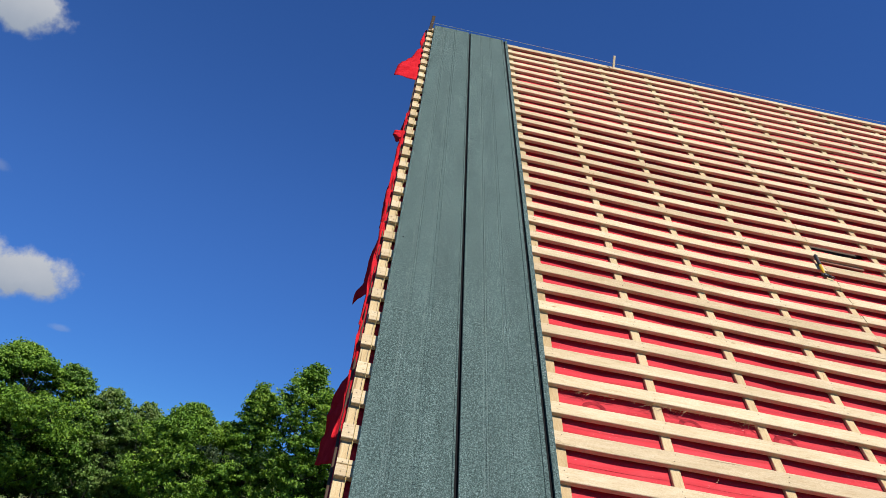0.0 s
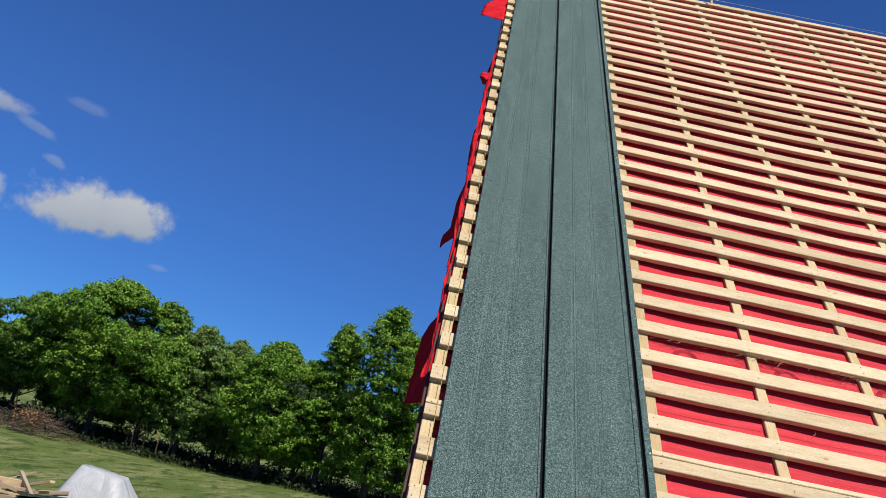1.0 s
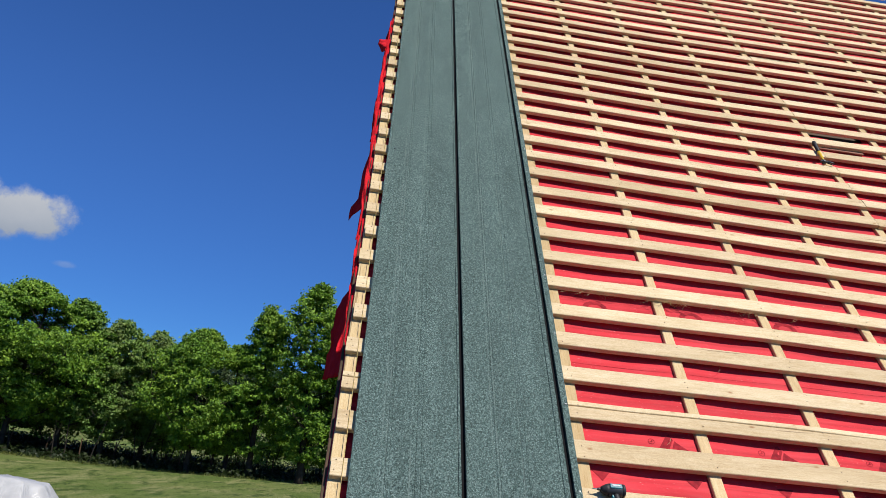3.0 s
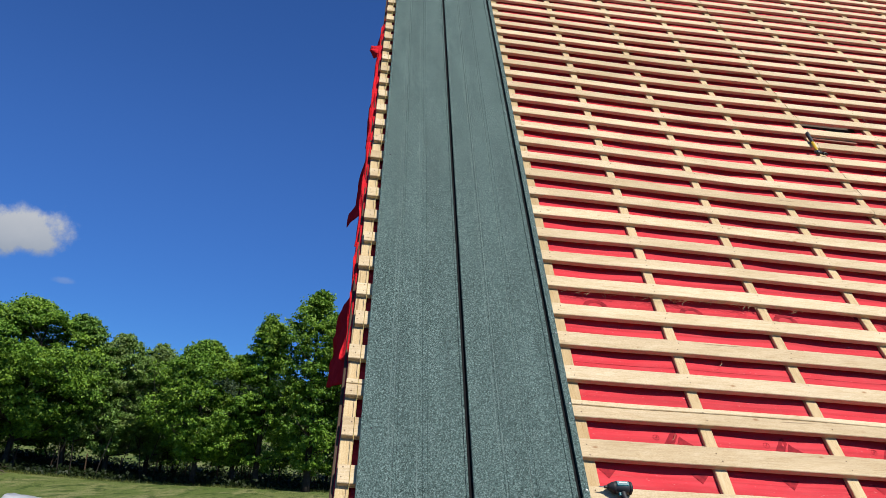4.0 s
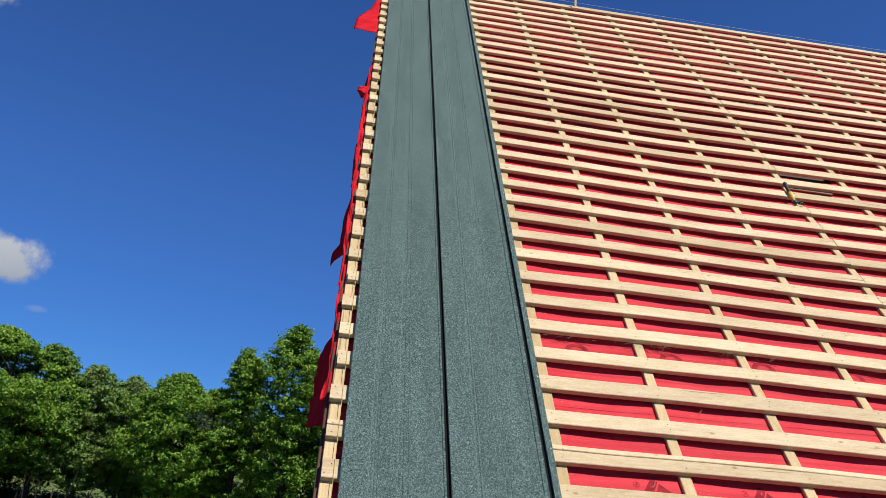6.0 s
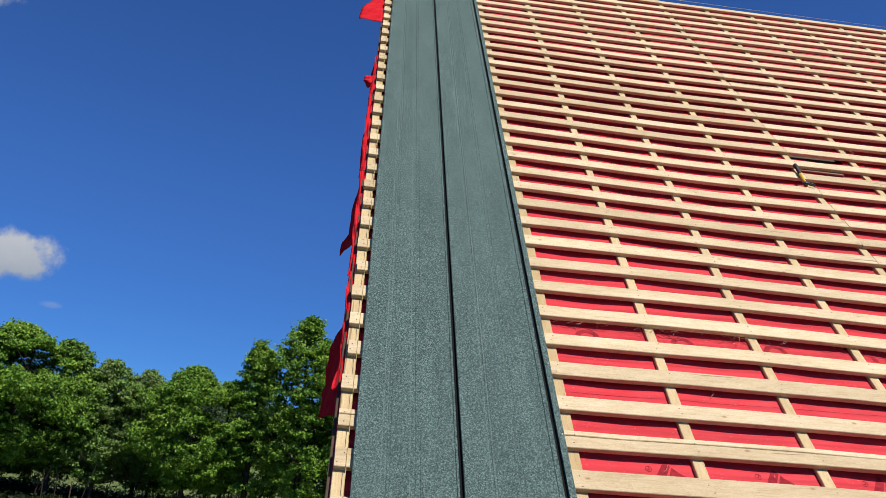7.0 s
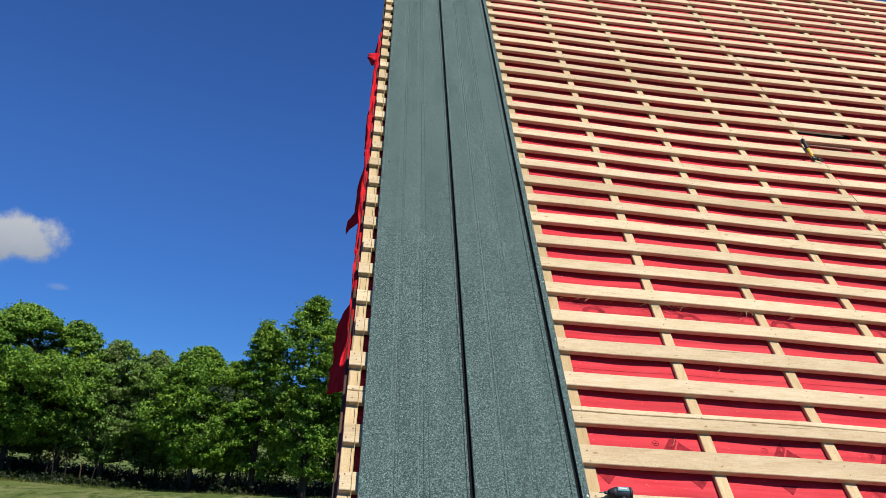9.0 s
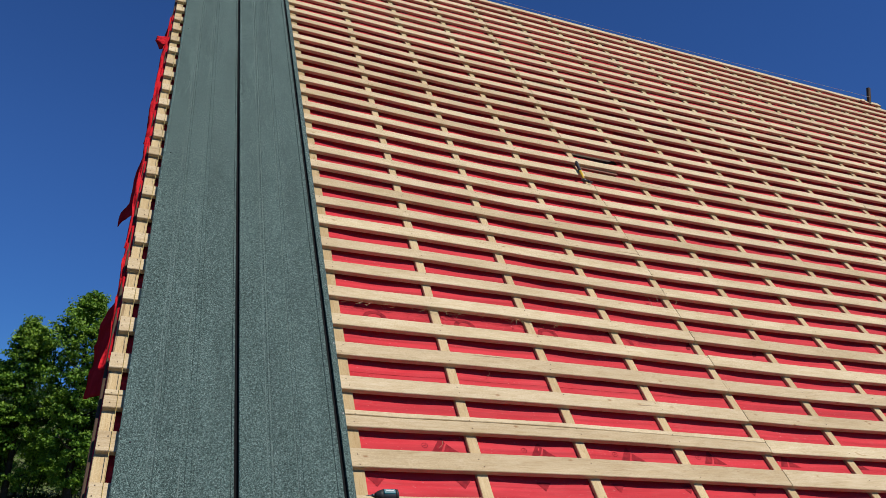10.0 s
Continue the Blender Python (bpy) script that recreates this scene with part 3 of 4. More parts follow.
def build_marks():
    """Faded printed triangles and rings on the membrane, in rows."""
    def lay(pts, name):
        bm = bmesh.new()
        for ring in pts:
            bm.faces.new([bm.verts.new((u, v, sag(u, v) + 0.0016)) for u, v in ring])
        part(name, bm, PRINT, roof)
    for k in range(7):
        u, v = 1.50 + 0.575 * k, -0.345
        lay([[(u - 0.01, v), (u + 0.042, v), (u + 0.075, v + 0.06), (u + 0.062, v + 0.098), (u + 0.045, v + 0.085)],
             [(u + 0.058, v), (u + 0.15, v), (u + 0.105, v + 0.035), (u + 0.082, v + 0.058)]], "printed_mark")
        c = (u - 0.04, v + 0.042)
        ring = []
        for s in range(12):
            a, b = 2 * math.pi * s / 12, 2 * math.pi * (s + 1) / 12
            ring.append([(c[0] + r * math.cos(t), c[1] + r * math.sin(t)) for r, t in ((0.017, a), (0.017, b), (0.0145, b), (0.0145, a))])
        ring.append([(c[0] - 0.008, c[1] - 0.004), (c[0] + 0.006, c[1] - 0.004), (c[0] + 0.006, c[1] - 0.001), (c[0] - 0.008, c[1] - 0.001)])
        ring.append([(c[0] + 0.002, c[1] + 0.001), (c[0] + 0.005, c[1] + 0.001), (c[0] + 0.005, c[1] + 0.009), (c[0] + 0.002, c[1] + 0.009)])
        lay(ring, "printed_ring")
    for k in range(6):
        u, v = 1.14 + 0.455 * k, -0.565
        lay([[(u + 0.03, v), (u + 0.075, v + 0.055), (u - 0.015, v + 0.055)]], "printed_mark")
    # broad curved strokes in the row above
    for k in range(6):
        c = (1.33 + 0.595 * k, 0.668)
        arc = []
        for s in range(10):
            a, b = 3.6 * s / 10 - 0.3, 3.6 * (s + 1) / 10 - 0.3
            arc.append([(c[0] + r * 1.25 * math.cos(t), c[1] + r * math.sin(t)) for r, t in ((0.060, a), (0.060, b), (0.034, b), (0.034, a))])
        lay(arc, "printed_mark")
        lay([[(c[0] - 0.125, c[1] + 0.072), (c[0] - 0.060, c[1] + 0.060), (c[0] - 0.070, c[1] + 0.090), (c[0] - 0.110, c[1] + 0.098)]], "printed_mark")


build_marks()


def build_straw():
    """Wisps of hay caught between the battens."""
    rnd = random.Random(21)
    verts, faces = [], []

    def wisp(u, v, length, ang, w):
        bend = rnd.uniform(-1.3, 1.3)
        pts, a = [], ang
        p = Vector((u, v, w))
        for k in range(6):
            pts.append(p.copy())
            p = p + Vector((math.cos(a), math.sin(a), rnd.uniform(-0.3, 0.35))) * length / 5
            a += bend / 5
        base, r = len(verts), 0.0011
        for q in pts:
            for t in range(3):
                verts.append((q.x + r * math.cos(t * 2.09 + 0.5), q.y + r * math.sin(t * 2.09 + 0.5), q.z + r * (t - 1)))
        for k in range(5):
            for t in range(3):
                faces.append((base + k * 3 + t, base + k * 3 + (t + 1) % 3, base + k * 3 + 3 + (t + 1) % 3, base + k * 3 + 3 + t))

    for k in range(120):
        u = rnd.choice((1.22, 1.38, 1.72, 1.80, 1.98, 2.2, 2.32, 2.6, 2.95, 3.3)) + rnd.gauss(0, 0.06)
        wisp(u, row_v(5, u) + rnd.uniform(-0.012, 0.004), rnd.uniform(0.025, 0.08), rnd.choice((rnd.uniform(3.2, 4.0), rnd.uniform(5.4, 6.2))), -0.018 + rnd.uniform(-0.006, 0.014))
    for k in range(110):
        n = rnd.choice((7, 8, 11, 13, 14, 17, 18, 20, 21, 24, 26))
        u0 = 1.3 + (n * 37 % 23) * 0.4 + rnd.gauss(0, 0.12)
        u0 = min(11, max(1.15, u0))
        wisp(u0, row_v(n, u0) + rnd.uniform(-0.04, 0.01), rnd.uniform(0.03, 0.10), rnd.uniform(3.3, 6.1), -0.02 + rnd.uniform(-0.01, 0.03))
    for u, v in ((1.53, -0.33), (1.60, -0.70), (3.98, 2.86), (1.95, 0.22)):
        wisp(u, v, 0.06, rnd.uniform(0, 1.2), -0.035)
    ob = new("hay_wisps", mesh_of("hay_wisps", verts, faces, HAY))
    ob.matrix_basis = ROOF
    tagged(ob, "dry hay wisps caught under roof battens", "hay", kind="stuff")


build_straw()

# ---- metal roof panels ----


def pan_profile(crease, g0, g1, end):
    """The section across a panel: left edge, faint stiffening lines, a bead, the seam groove and the fixing flange."""
    top = 0.028
    line_at = [(0.0, 0.004), (0.0, top), (0.003, top + 0.0022), (0.012, top + 0.0022), (0.015, top)]
    for at, lift in ((0.33, 0.0026), (0.352, -0.0022), (0.60, -0.0026), (0.66, 0.0024)):
        u = at * crease
        line_at += [(u - 0.0035, top), (u - 0.001, top + lift), (u + 0.001, top + lift), (u + 0.0035, top)]
    line_at += [(crease - 0.002, top), (crease, top - 0.004), (crease + 0.003, top - 0.004), (crease + 0.005, top + 0.001),
                (g0, top + 0.001), (g0 + 0.0006, 0.004), (g1 - 0.0006, 0.004), (g1, top - 0.002), (end, top - 0.002), (end + 0.0005, 0.003)]
    return line_at


def build_panel(u0, v0, v1, label, PAN):
    thing = new("roof_panel")
    thing.matrix_basis = ROOF @ Matrix.Translation((u0, v0, 0))
    tagged(thing, label, "roof panel", "metal roof panels")
    n, length = 60, v1 - v0
    verts, faces = [], []
    for j in range(n + 1):
        v = length * j / n
        for u, w in PAN:
            wave = 0.0012 * noise.noise((u * 6, v * 1.1, u0 * 5)) if 0.03 < u < 0.44 else 0
            verts.append((u, v, w + wave))
    m = len(PAN)
    for j in range(n):
        for i in range(m - 1):
            faces.append((j * m + i, j * m + i + 1, j * m + m + i + 1, j * m + m + i))
    bm = bmesh.new()
    me = mesh_of("sheet", verts, faces, PANEL)
    bm.from_mesh(me)
    bmesh.ops.solidify(bm, geom=bm.faces[:], thickness=0.0008)
    part("sheet", bm, PANEL, thing)
    # added black strip on the groove floor stands for the seam's shade
    g0, g1 = PAN[-6][0], PAN[-3][0]
    part("seam_seal", box(g1 - g0 - 0.002, length - 0.01, 0.003, 0.0005, ((g0 + g1) / 2, length / 2, 0.0068)), SEAM_SHADE, thing, "black strip standing for the shade in the seam groove")
    return thing


def screw_mesh(r, h):
    bm = bmesh.new()
    bmesh.ops.create_cone(bm, cap_ends=True, segments=8, radius1=r, radius2=r * 0.7, depth=h, matrix=Matrix.Translation((0, 0, h / 2)))
    me = bpy.data.meshes.new("screw")
    bm.to_mesh(me)
    bm.free()
    return me


panel_a = build_panel(0.0, V_LOW - 0.05, 8.03, "dark green stone-grained steel roof panel along the verge", pan_profile(0.474, 0.490, 0.513, 0.535))
panel_b = build_panel(0.512, V_LOW - 0.05, 8.01, "dark green stone-grained steel roof panel with open flange", pan_profile(0.435, 0.464, 0.488, 0.521))
dark_screw, zinc_screw = screw_mesh(0.0055, 0.005), screw_mesh(0.005, 0.004)
dark_screw.materials.append(BLACK)
zinc_screw.materials.append(STEEL)
for v in (-0.425, 2.082, 4.342, 6.60):
    child("screw", dark_screw, panel_a, pose(0.050, v - V_LOW + 0.05, 0.028))
for k in range(17):
    v = row_v(2 * k - 1) + 0.055
    child("screw", zinc_screw, panel_b, pose(0.510, v - V_LOW + 0.05, 0.026), "zinc flange screw")

# ---- lines, sticks and posts on the roof ----


def line(name, pts, r, material, label):
    ob = part(name, tube(pts, [r] * len(pts), 5), material)
    return tagged(ob, label, "string")


def slope(u, v, w=0.0):
    return ROOF @ Vector((u, v, w))


line("guide_string", [slope(-0.026 - 0.003 * math.sin(k), V_LOW + (V_TOP - V_LOW) * k / 12, 0.0042) for k in range(13)], 0.0015, STRING, "straw-coloured guide string stretched along the verge battens")
wire_a, wire_b = slope(-0.05, 7.90, 0.09), slope(11.50, 7.90, 0.09)
line("ridge_string", [wire_a.lerp(wire_b, k / 12) - Vector((0, 0, 0.05 * math.sin(math.pi * k / 12))) for k in range(13)], 0.0028, WIRE, "pale string stretched above the ridge between posts")


def upright(name, foot, height, sx, sy, material, label, lean=0.0):
    bm = box(sx, sy, height, 0.004, (0, 0, height / 2))
    bm2 = part(name, bm, material)
    bm2.matrix_basis = Matrix.Translation(foot) @ Matrix.Rotation(radians(lean), 4, "Y")
    return tagged(bm2, label, "post")


upright("ridge_post", slope(-0.055, 7.86, -0.03), 0.27, 0.045, 0.03, BROWNWOOD, "dark brown wooden post holding the ridge string", 4)
upright("ridge_post", slope(11.55, 7.86, -0.03), 0.34, 0.055, 0.05, BROWNWOOD, "dark brown wooden post at the far ridge end", 6)


def build_stick():
    thing = new("ridge_marker")
    thing.matrix_basis = Matrix.Translation(slope(2.555, 7.80, 0.0))
    tagged(thing, "small wooden marker stick nailed at the ridge", "stick")
    part("stick", box(0.030, 0.022, 0.27, 0.003, (0, 0, 0.10)), BATTEN, thing)
    tilt = Matrix.Rotation(radians(PITCH), 4, "X")
    ob = part("foot_block", box(0.15, 0.05, 0.025, 0.003), BATTEN, thing)
    ob.matrix_basis = Matrix.Translation((0.02, -0.02, 0.0)) @ tilt


build_stick()
bm = box(0.26, 0.05, 0.035, 0.003)
stub = part("board_end", bm, GREYWOOD)
stub.matrix_basis = Matrix.Translation(slope(-0.16, 6.35, -0.16)) @ pose(0, 0, 0, 0, 8, 0)
tagged(stub, "grey board end sticking out past the verge", "board")
verts, faces = board(0.42, 0.062, 0.014, 0.002, 77)
loose = new("loose_board", mesh_of("loose_board", verts, faces, SHADEBOARD))
loose.matrix_basis = ROOF @ pose(3.95, 3.162, -0.031, 0, 0, -1.2)
tagged(loose, "short offcut board tucked behind the battens", "board")
for u, n in ((11.38, 31),):
    verts, faces = board(0.16, 0.06, 0.02, 0.001, 5)
    ob = new("offcut_block", mesh_of("offcut_block", verts, faces, BATTEN))
    ob.matrix_basis = ROOF @ pose(u, 7.84, 0.022, 0, 0, 35)
    tagged(ob, "small pale offcut lying by the ridge post", "board")


def build_hammer():
    thing = new("hammer")
    # local x: down the slope along the handle; local z: out of the slope
    thing.matrix_basis = ROOF @ pose(3.622, 2.812, 0.010, 0, 0, 83)
    tagged(thing, "claw hammer with black and yellow grip resting on battens", "hammer")
    part("grip", tube([(0.17, 0, 0.012), (0.20, 0, 0.013), (0.27, 0, 0.014), (0.33, 0, 0.014), (0.345, 0, 0.014)], [0.014, 0.016, 0.015, 0.018, 0.012], 8), BLACK, thing, "black rubber grip", True)
    part("handle", tube([(0.0, 0, 0.010), (0.05, 0, 0.011), (0.17, 0, 0.012)], [0.011, 0.012, 0.0135], 8), YELLOW, thing, "yellow handle", True)
    bm = tube([(0, 0.030, 0.012), (0, 0.020, 0.012), (0, 0.016, 0.012), (0, -0.012, 0.012), (0, -0.03, 0.012)], [0.012, 0.012, 0.009, 0.010, 0.009], 8)
    box(0.032, 0.03, 0.03, 0.004, (0, 0, 0.012), bm=bm)
    for s in (-1, 1):
        tube([(0, -0.028, 0.012 + s * 0.006), (-0.004, -0.050, 0.012 + s * 0.007), (-0.010, -0.068, 0.012 + s * 0.008), (-0.016, -0.080, 0.012 + s * 0.008)], [0.007, 0.006, 0.004, 0.002], 6, bm)
    part("head", bm, DARKSTEEL, thing, "dark steel claw head", True)


build_hammer()


def build_drill():
    thing = new("impact_driver")
    thing.matrix_basis = ROOF @ pose(1.142, -0.672, 0.026) @ Matrix.Scale(0.73, 4)
    tagged(thing, "teal and black cordless impact driver lying on a batten", "power tool")
    part("motor_housing", tube([(0.012, 0, 0), (0.02, 0, 0), (0.08, 0, 0), (0.105, 0, 0), (0.112, 0, 0)], [0.033, 0.039, 0.041, 0.040, 0.030], 16), DARKSTEEL, thing, "dark grey housing", True)
    part("rear_cap", tube([(0.100, 0, 0), (0.116, 0, 0), (0.122, 0, 0)], [0.0415, 0.040, 0.028], 16), BLACK, thing, "", True)
    part("gear_case", tube([(-0.030, 0, 0), (-0.022, 0, 0), (0.0, 0, 0), (0.018, 0, 0)], [0.015, 0.022, 0.032, 0.0385], 16), BLACK, thing, "black gear case", True)
    part("chuck", tube([(-0.052, 0, 0), (-0.046, 0, 0), (-0.030, 0, 0)], [0.007, 0.0095, 0.0105], 10), DARKSTEEL, thing, "", True)
    part("bit", tube([(-0.085, 0, 0), (-0.075, 0, 0), (-0.05, 0, 0)], [0.0022, 0.0035, 0.0035], 6), STEEL, thing, "steel screwdriver bit")
    part("handle", tube([(0.060, -0.015, 0), (0.062, -0.05, 0), (0.072, -0.12, 0), (0.074, -0.135, 0)], [0.021, 0.0185, 0.020, 0.024], 10), BLACK, thing, "black grip", True)
    part("trigger", box(0.014, 0.026, 0.016, 0.003, (0.040, -0.045, 0)), TEAL, thing)
    part("battery", box(0.105, 0.052, 0.062, 0.007, (0.066, -0.162, 0)), BLACK, thing, "black battery pack")
    side = part("side_panel", box(0.078, 0.034, 0.010, 0.004, (0.058, 0.004, 0.0375)), TEAL, thing, "teal side panel")
    part("label_bar", box(0.050, 0.010, 0.0015, 0.0004, (0.058, 0.007, 0.0432)), PALE, side, "pale lettering bar")


build_drill()

# ---- things on the meadow ----


def on_ground(x, y):
    return Vector((x, y, ground_z(x, y)))


def build_sheet_stack():
    """Spare panels stacked flat on two timber trestles."""
    thing = new("panel_stack")
    base = Vector((-4.12, 5.55, 0))
    thing.matrix_basis = Matrix.Translation(base) @ Matrix.Rotation(radians(58), 4, "Z")
    tagged(thing, "stack of dark green steel roof panels on trestles", "panel stack")
    z, rnd = 0.47, random.Random(2)
    for k in range(9):
        dx, dy = rnd.uniform(-0.05, 0.05), rnd.uniform(-0.03, 0.03)
        bm = bmesh.new()
        prof = [(0, 0.026), (0.02, 0.028), (0.022, 0.002), (0.26, 0.002), (0.265, 0.005), (0.28, 0.005), (0.285, 0.002), (0.53, 0.002), (0.532, 0.026), (0.56, 0.027)]
        rows = [[bm.verts.new((x, y * 1.3, h)) for y, h in prof] for x in (0, 2.7)]
        for i in range(len(prof) - 1):
            bm.faces.new((rows[0][i], rows[1][i], rows[1][i + 1], rows[0][i + 1]))
        bmesh.ops.solidify(bm, geom=bm.faces[:], thickness=0.002)
        ob = part("panel", bm, PANEL, thing)
        ob.location = (dx, dy, z)
        z += 0.029
    for x in (0.5, 2.2):
        bm = box(0.10, 0.85, 0.08, 0.005, (x, 0.36, 0.425))
        for y in (0.05, 0.68):
            box(0.07, 0.07, 0.42, 0.004, (x, y, 0.195), bm=bm)
        part("trestle", bm, OFFCUT, thing, "rough timber trestle")


build_sheet_stack()


def build_tarp():
    """A heap under white plastic sheeting: a ridge on top, falling folds, edges on the grass."""
    n, rings = 72, 14
    verts, faces = [], []
    for j in range(rings + 1):
        b = j / rings
        for i in range(n):
            a = 2 * math.pi * i / n
            sx, sy = 0.36 + 0.49 * b, 0.24 + 0.52 * b
            fold = 1 + (0.075 * math.sin(a * 9 + 2.2 * math.sin(a * 2)) + 0.06 * noise.noise((math.cos(a) * 3, math.sin(a) * 3, 0.6 * b))) * b
            c, s = math.cos(a), math.sin(a)
            q = (abs(c) ** 5 + abs(s) ** 5) ** (-1 / 5)
            z = 0.86 * (1 - b ** 1.1) - 0.05 * c * (1 - b) + 0.02 * noise.noise((c * 4, s * 4, b * 3))
            verts.append((sx * q * c * fold + 0.07 * b, sy * q * s * fold, max(0.005, z)))
    verts.append((0, 0, 0.865))
    for j in range(rings):
        for i in range(n):
            faces.append((j * n + i, j * n + n + i, j * n + n + (i + 1) % n, j * n + (i + 1) % n))
    faces += [(len(verts) - 1, i, (i + 1) % n) for i in range(n)]
    ob = new("tarp_cover", mesh_of("tarp_cover", verts, faces, TARP, True))
    ob.matrix_basis = Matrix.Translation(on_ground(-5.24, 9.9) + Vector((0, 0, 0.02)))
    tagged(ob, "heap covered with white plastic sheeting on the grass", "tarpaulin")


build_tarp()


def build_lumber():
    rnd = random.Random(31)
    k = 0
    for x, y, z, length, w, h, yaw, tilt in (
            (-6.9, 9.3, 0.12, 2.6, 0.20, 0.18, 8, 0), (-6.8, 9.0, 0.12, 2.4, 0.22, 0.16, -4, 1), (-7.1, 9.6, 0.12, 2.7, 0.18, 0.18, 3, 0),
            (-6.7, 9.2, 0.34, 2.2, 0.20, 0.14, -12, -2), (-7.0, 9.5, 0.35, 2.4, 0.18, 0.14, 14, 2), (-6.6, 8.8, 0.30, 1.9, 0.24, 0.10, 6, -3),
            (-6.9, 9.2, 0.52, 2.0, 0.14, 0.06, 24, 3), (-6.5, 9.4, 0.57, 1.7, 0.10, 0.05, -18, 6), (-7.2, 9.3, 0.56, 1.8, 0.12, 0.05, -6, -4),
            (-6.7, 9.1, 0.66, 1.3, 0.08, 0.05, 38, 13), (-6.6, 9.5, 0.70, 1.4, 0.09, 0.04, -32, -14), (-6.3, 9.3, 0.62, 1.0, 0.08, 0.05, 10, -10),
            (-7.0, 9.0, 0.62, 0.5, 0.16, 0.16, 70, 0), (-6.8, 9.4, 0.70, 0.45, 0.15, 0.14, 20, 0), (-5.9, 9.2, 0.30, 1.2, 0.10, 0.06, 62, 12), (-6.5, 9.3, 0.80, 0.9, 0.06, 0.03, -48, 16), (-6.2, 9.5, 0.66, 1.1, 0.07, 0.03, 22, -8),
            (-6.9, 9.6, 0.78, 0.8, 0.05, 0.03, 55, -20), (-6.0, 9.0, 0.45, 0.9, 0.08, 0.03, -25, 5), (-6.4, 9.0, 0.52, 1.0, 0.07, 0.04, 80, 8)):
        verts, faces = board(length, w, h, 0.004, 300 + k)
        verts = [(a, b - w / 2, c + h / 2) for a, b, c in verts]
        ob = new("timber_offcut", mesh_of("timber_offcut", verts, faces, (OFFCUT, BATTEN, OFFCUT)[k % 3]))
        ob.matrix_basis = Matrix.Translation((x + 0.3, y, ground_z(x, y) + z * 0.64)) @ pose(0, 0, 0, 0, tilt, yaw)
        tagged(ob, "rough sawn timber offcut thrown on a pile", "timber", "lumber pile")
        k += 1


build_lumber()


def build_brush():
    rnd = random.Random(8)
    bm = bmesh.new()
    for k in range(420):
        x, y = rnd.gauss(0, 1.05), rnd.gauss(0, 0.5)
        top = 1.25 * max(0.05, 1 - (x / 2.4) ** 2 - (y / 1.6) ** 2)
        p = Vector((x, y, rnd.uniform(0.02, top)))
        d = Vector((rnd.gauss(0.5, 0.8), rnd.gauss(0, 0.6), rnd.gauss(0.05, 0.28))).normalized() * rnd.uniform(0.4, 1.3)
        mid = p + d * 0.5 + Vector((rnd.gauss(0, 0.06), rnd.gauss(0, 0.06), rnd.gauss(0.04, 0.06)))
        r = rnd.uniform(0.006, 0.022)
        end = p + d
        end.z = max(0.03, end.z)
        tube([p, mid, end], [r, r * 0.7, r * 0.3], 4, bm)
    thing = part("brushwood", bm, BRUSHWOOD)
    base = on_ground(-16.2, 29.3)
    thing.matrix_basis = Matrix.Translation(base) @ Matrix.Scale(0.82, 4)
    tagged(thing, "pile of dead cut branches at the meadow edge", "brushwood", kind="stuff")
    verts, faces = [], []
    for k in range(240):
        p = Vector((rnd.gauss(0.2, 0.5), rnd.gauss(-0.2, 0.3), rnd.uniform(0.5, 1.15)))
        a, b = Vector((rnd.gauss(0, 1), rnd.gauss(0, 1), rnd.gauss(0, 1))).normalized() * 0.07, Vector((rnd.gauss(0, 1), rnd.gauss(0, 1), rnd.gauss(0, 1))).normalized() * 0.05
        i = len(verts)
        verts += [p - a, p + b, p + a, p - b]
        faces.append((i, i + 1, i + 2, i + 3))
    tagged(child("dry_leaves", mesh_of("dry_leaves", verts, faces, DEADLEAF), thing), "withered brown leaves", kind="stuff")


build_brush()

# ---- the tree belt ----


def leaf_cloud(centres, sizes, count, leaf, rng, droop=0.25):
    """Many small folded leaves in flattened clumps about the centres."""
    n = len(centres) * count
    c = np.repeat(centres, count, 0)
    s = np.repeat(sizes, count)[:, None]
    off = np.clip(rng.normal(0, 1, (n, 3)), -1.9, 1.9) * (0.42, 0.42, 0.20)
    p = c + off * s
    # leaves look up and outwards, unevenly
    nrm = rng.normal(0, 0.60, (n, 3)) + off * (0.7, 0.7, 0.3) + (0.1, -0.15, 0.6)
    nrm /= np.linalg.norm(nrm, axis=1)[:, None]
    t = np.cross(nrm, rng.normal(0, 1, (n, 3)))
    t /= np.linalg.norm(t, axis=1)[:, None]
    b = np.cross(nrm, t)
    size = leaf * rng.uniform(0.6, 1.25, (n, 1))
    tip = p + t * size
    tip[:, 2] -= droop * size[:, 0]
    v = np.stack([p - t * size * 0.7, p + b * size * 0.55, tip, p - b * size * 0.55], 1).reshape(-1, 3)
    f = np.arange(n * 4).reshape(-1, 4)
    return v, f


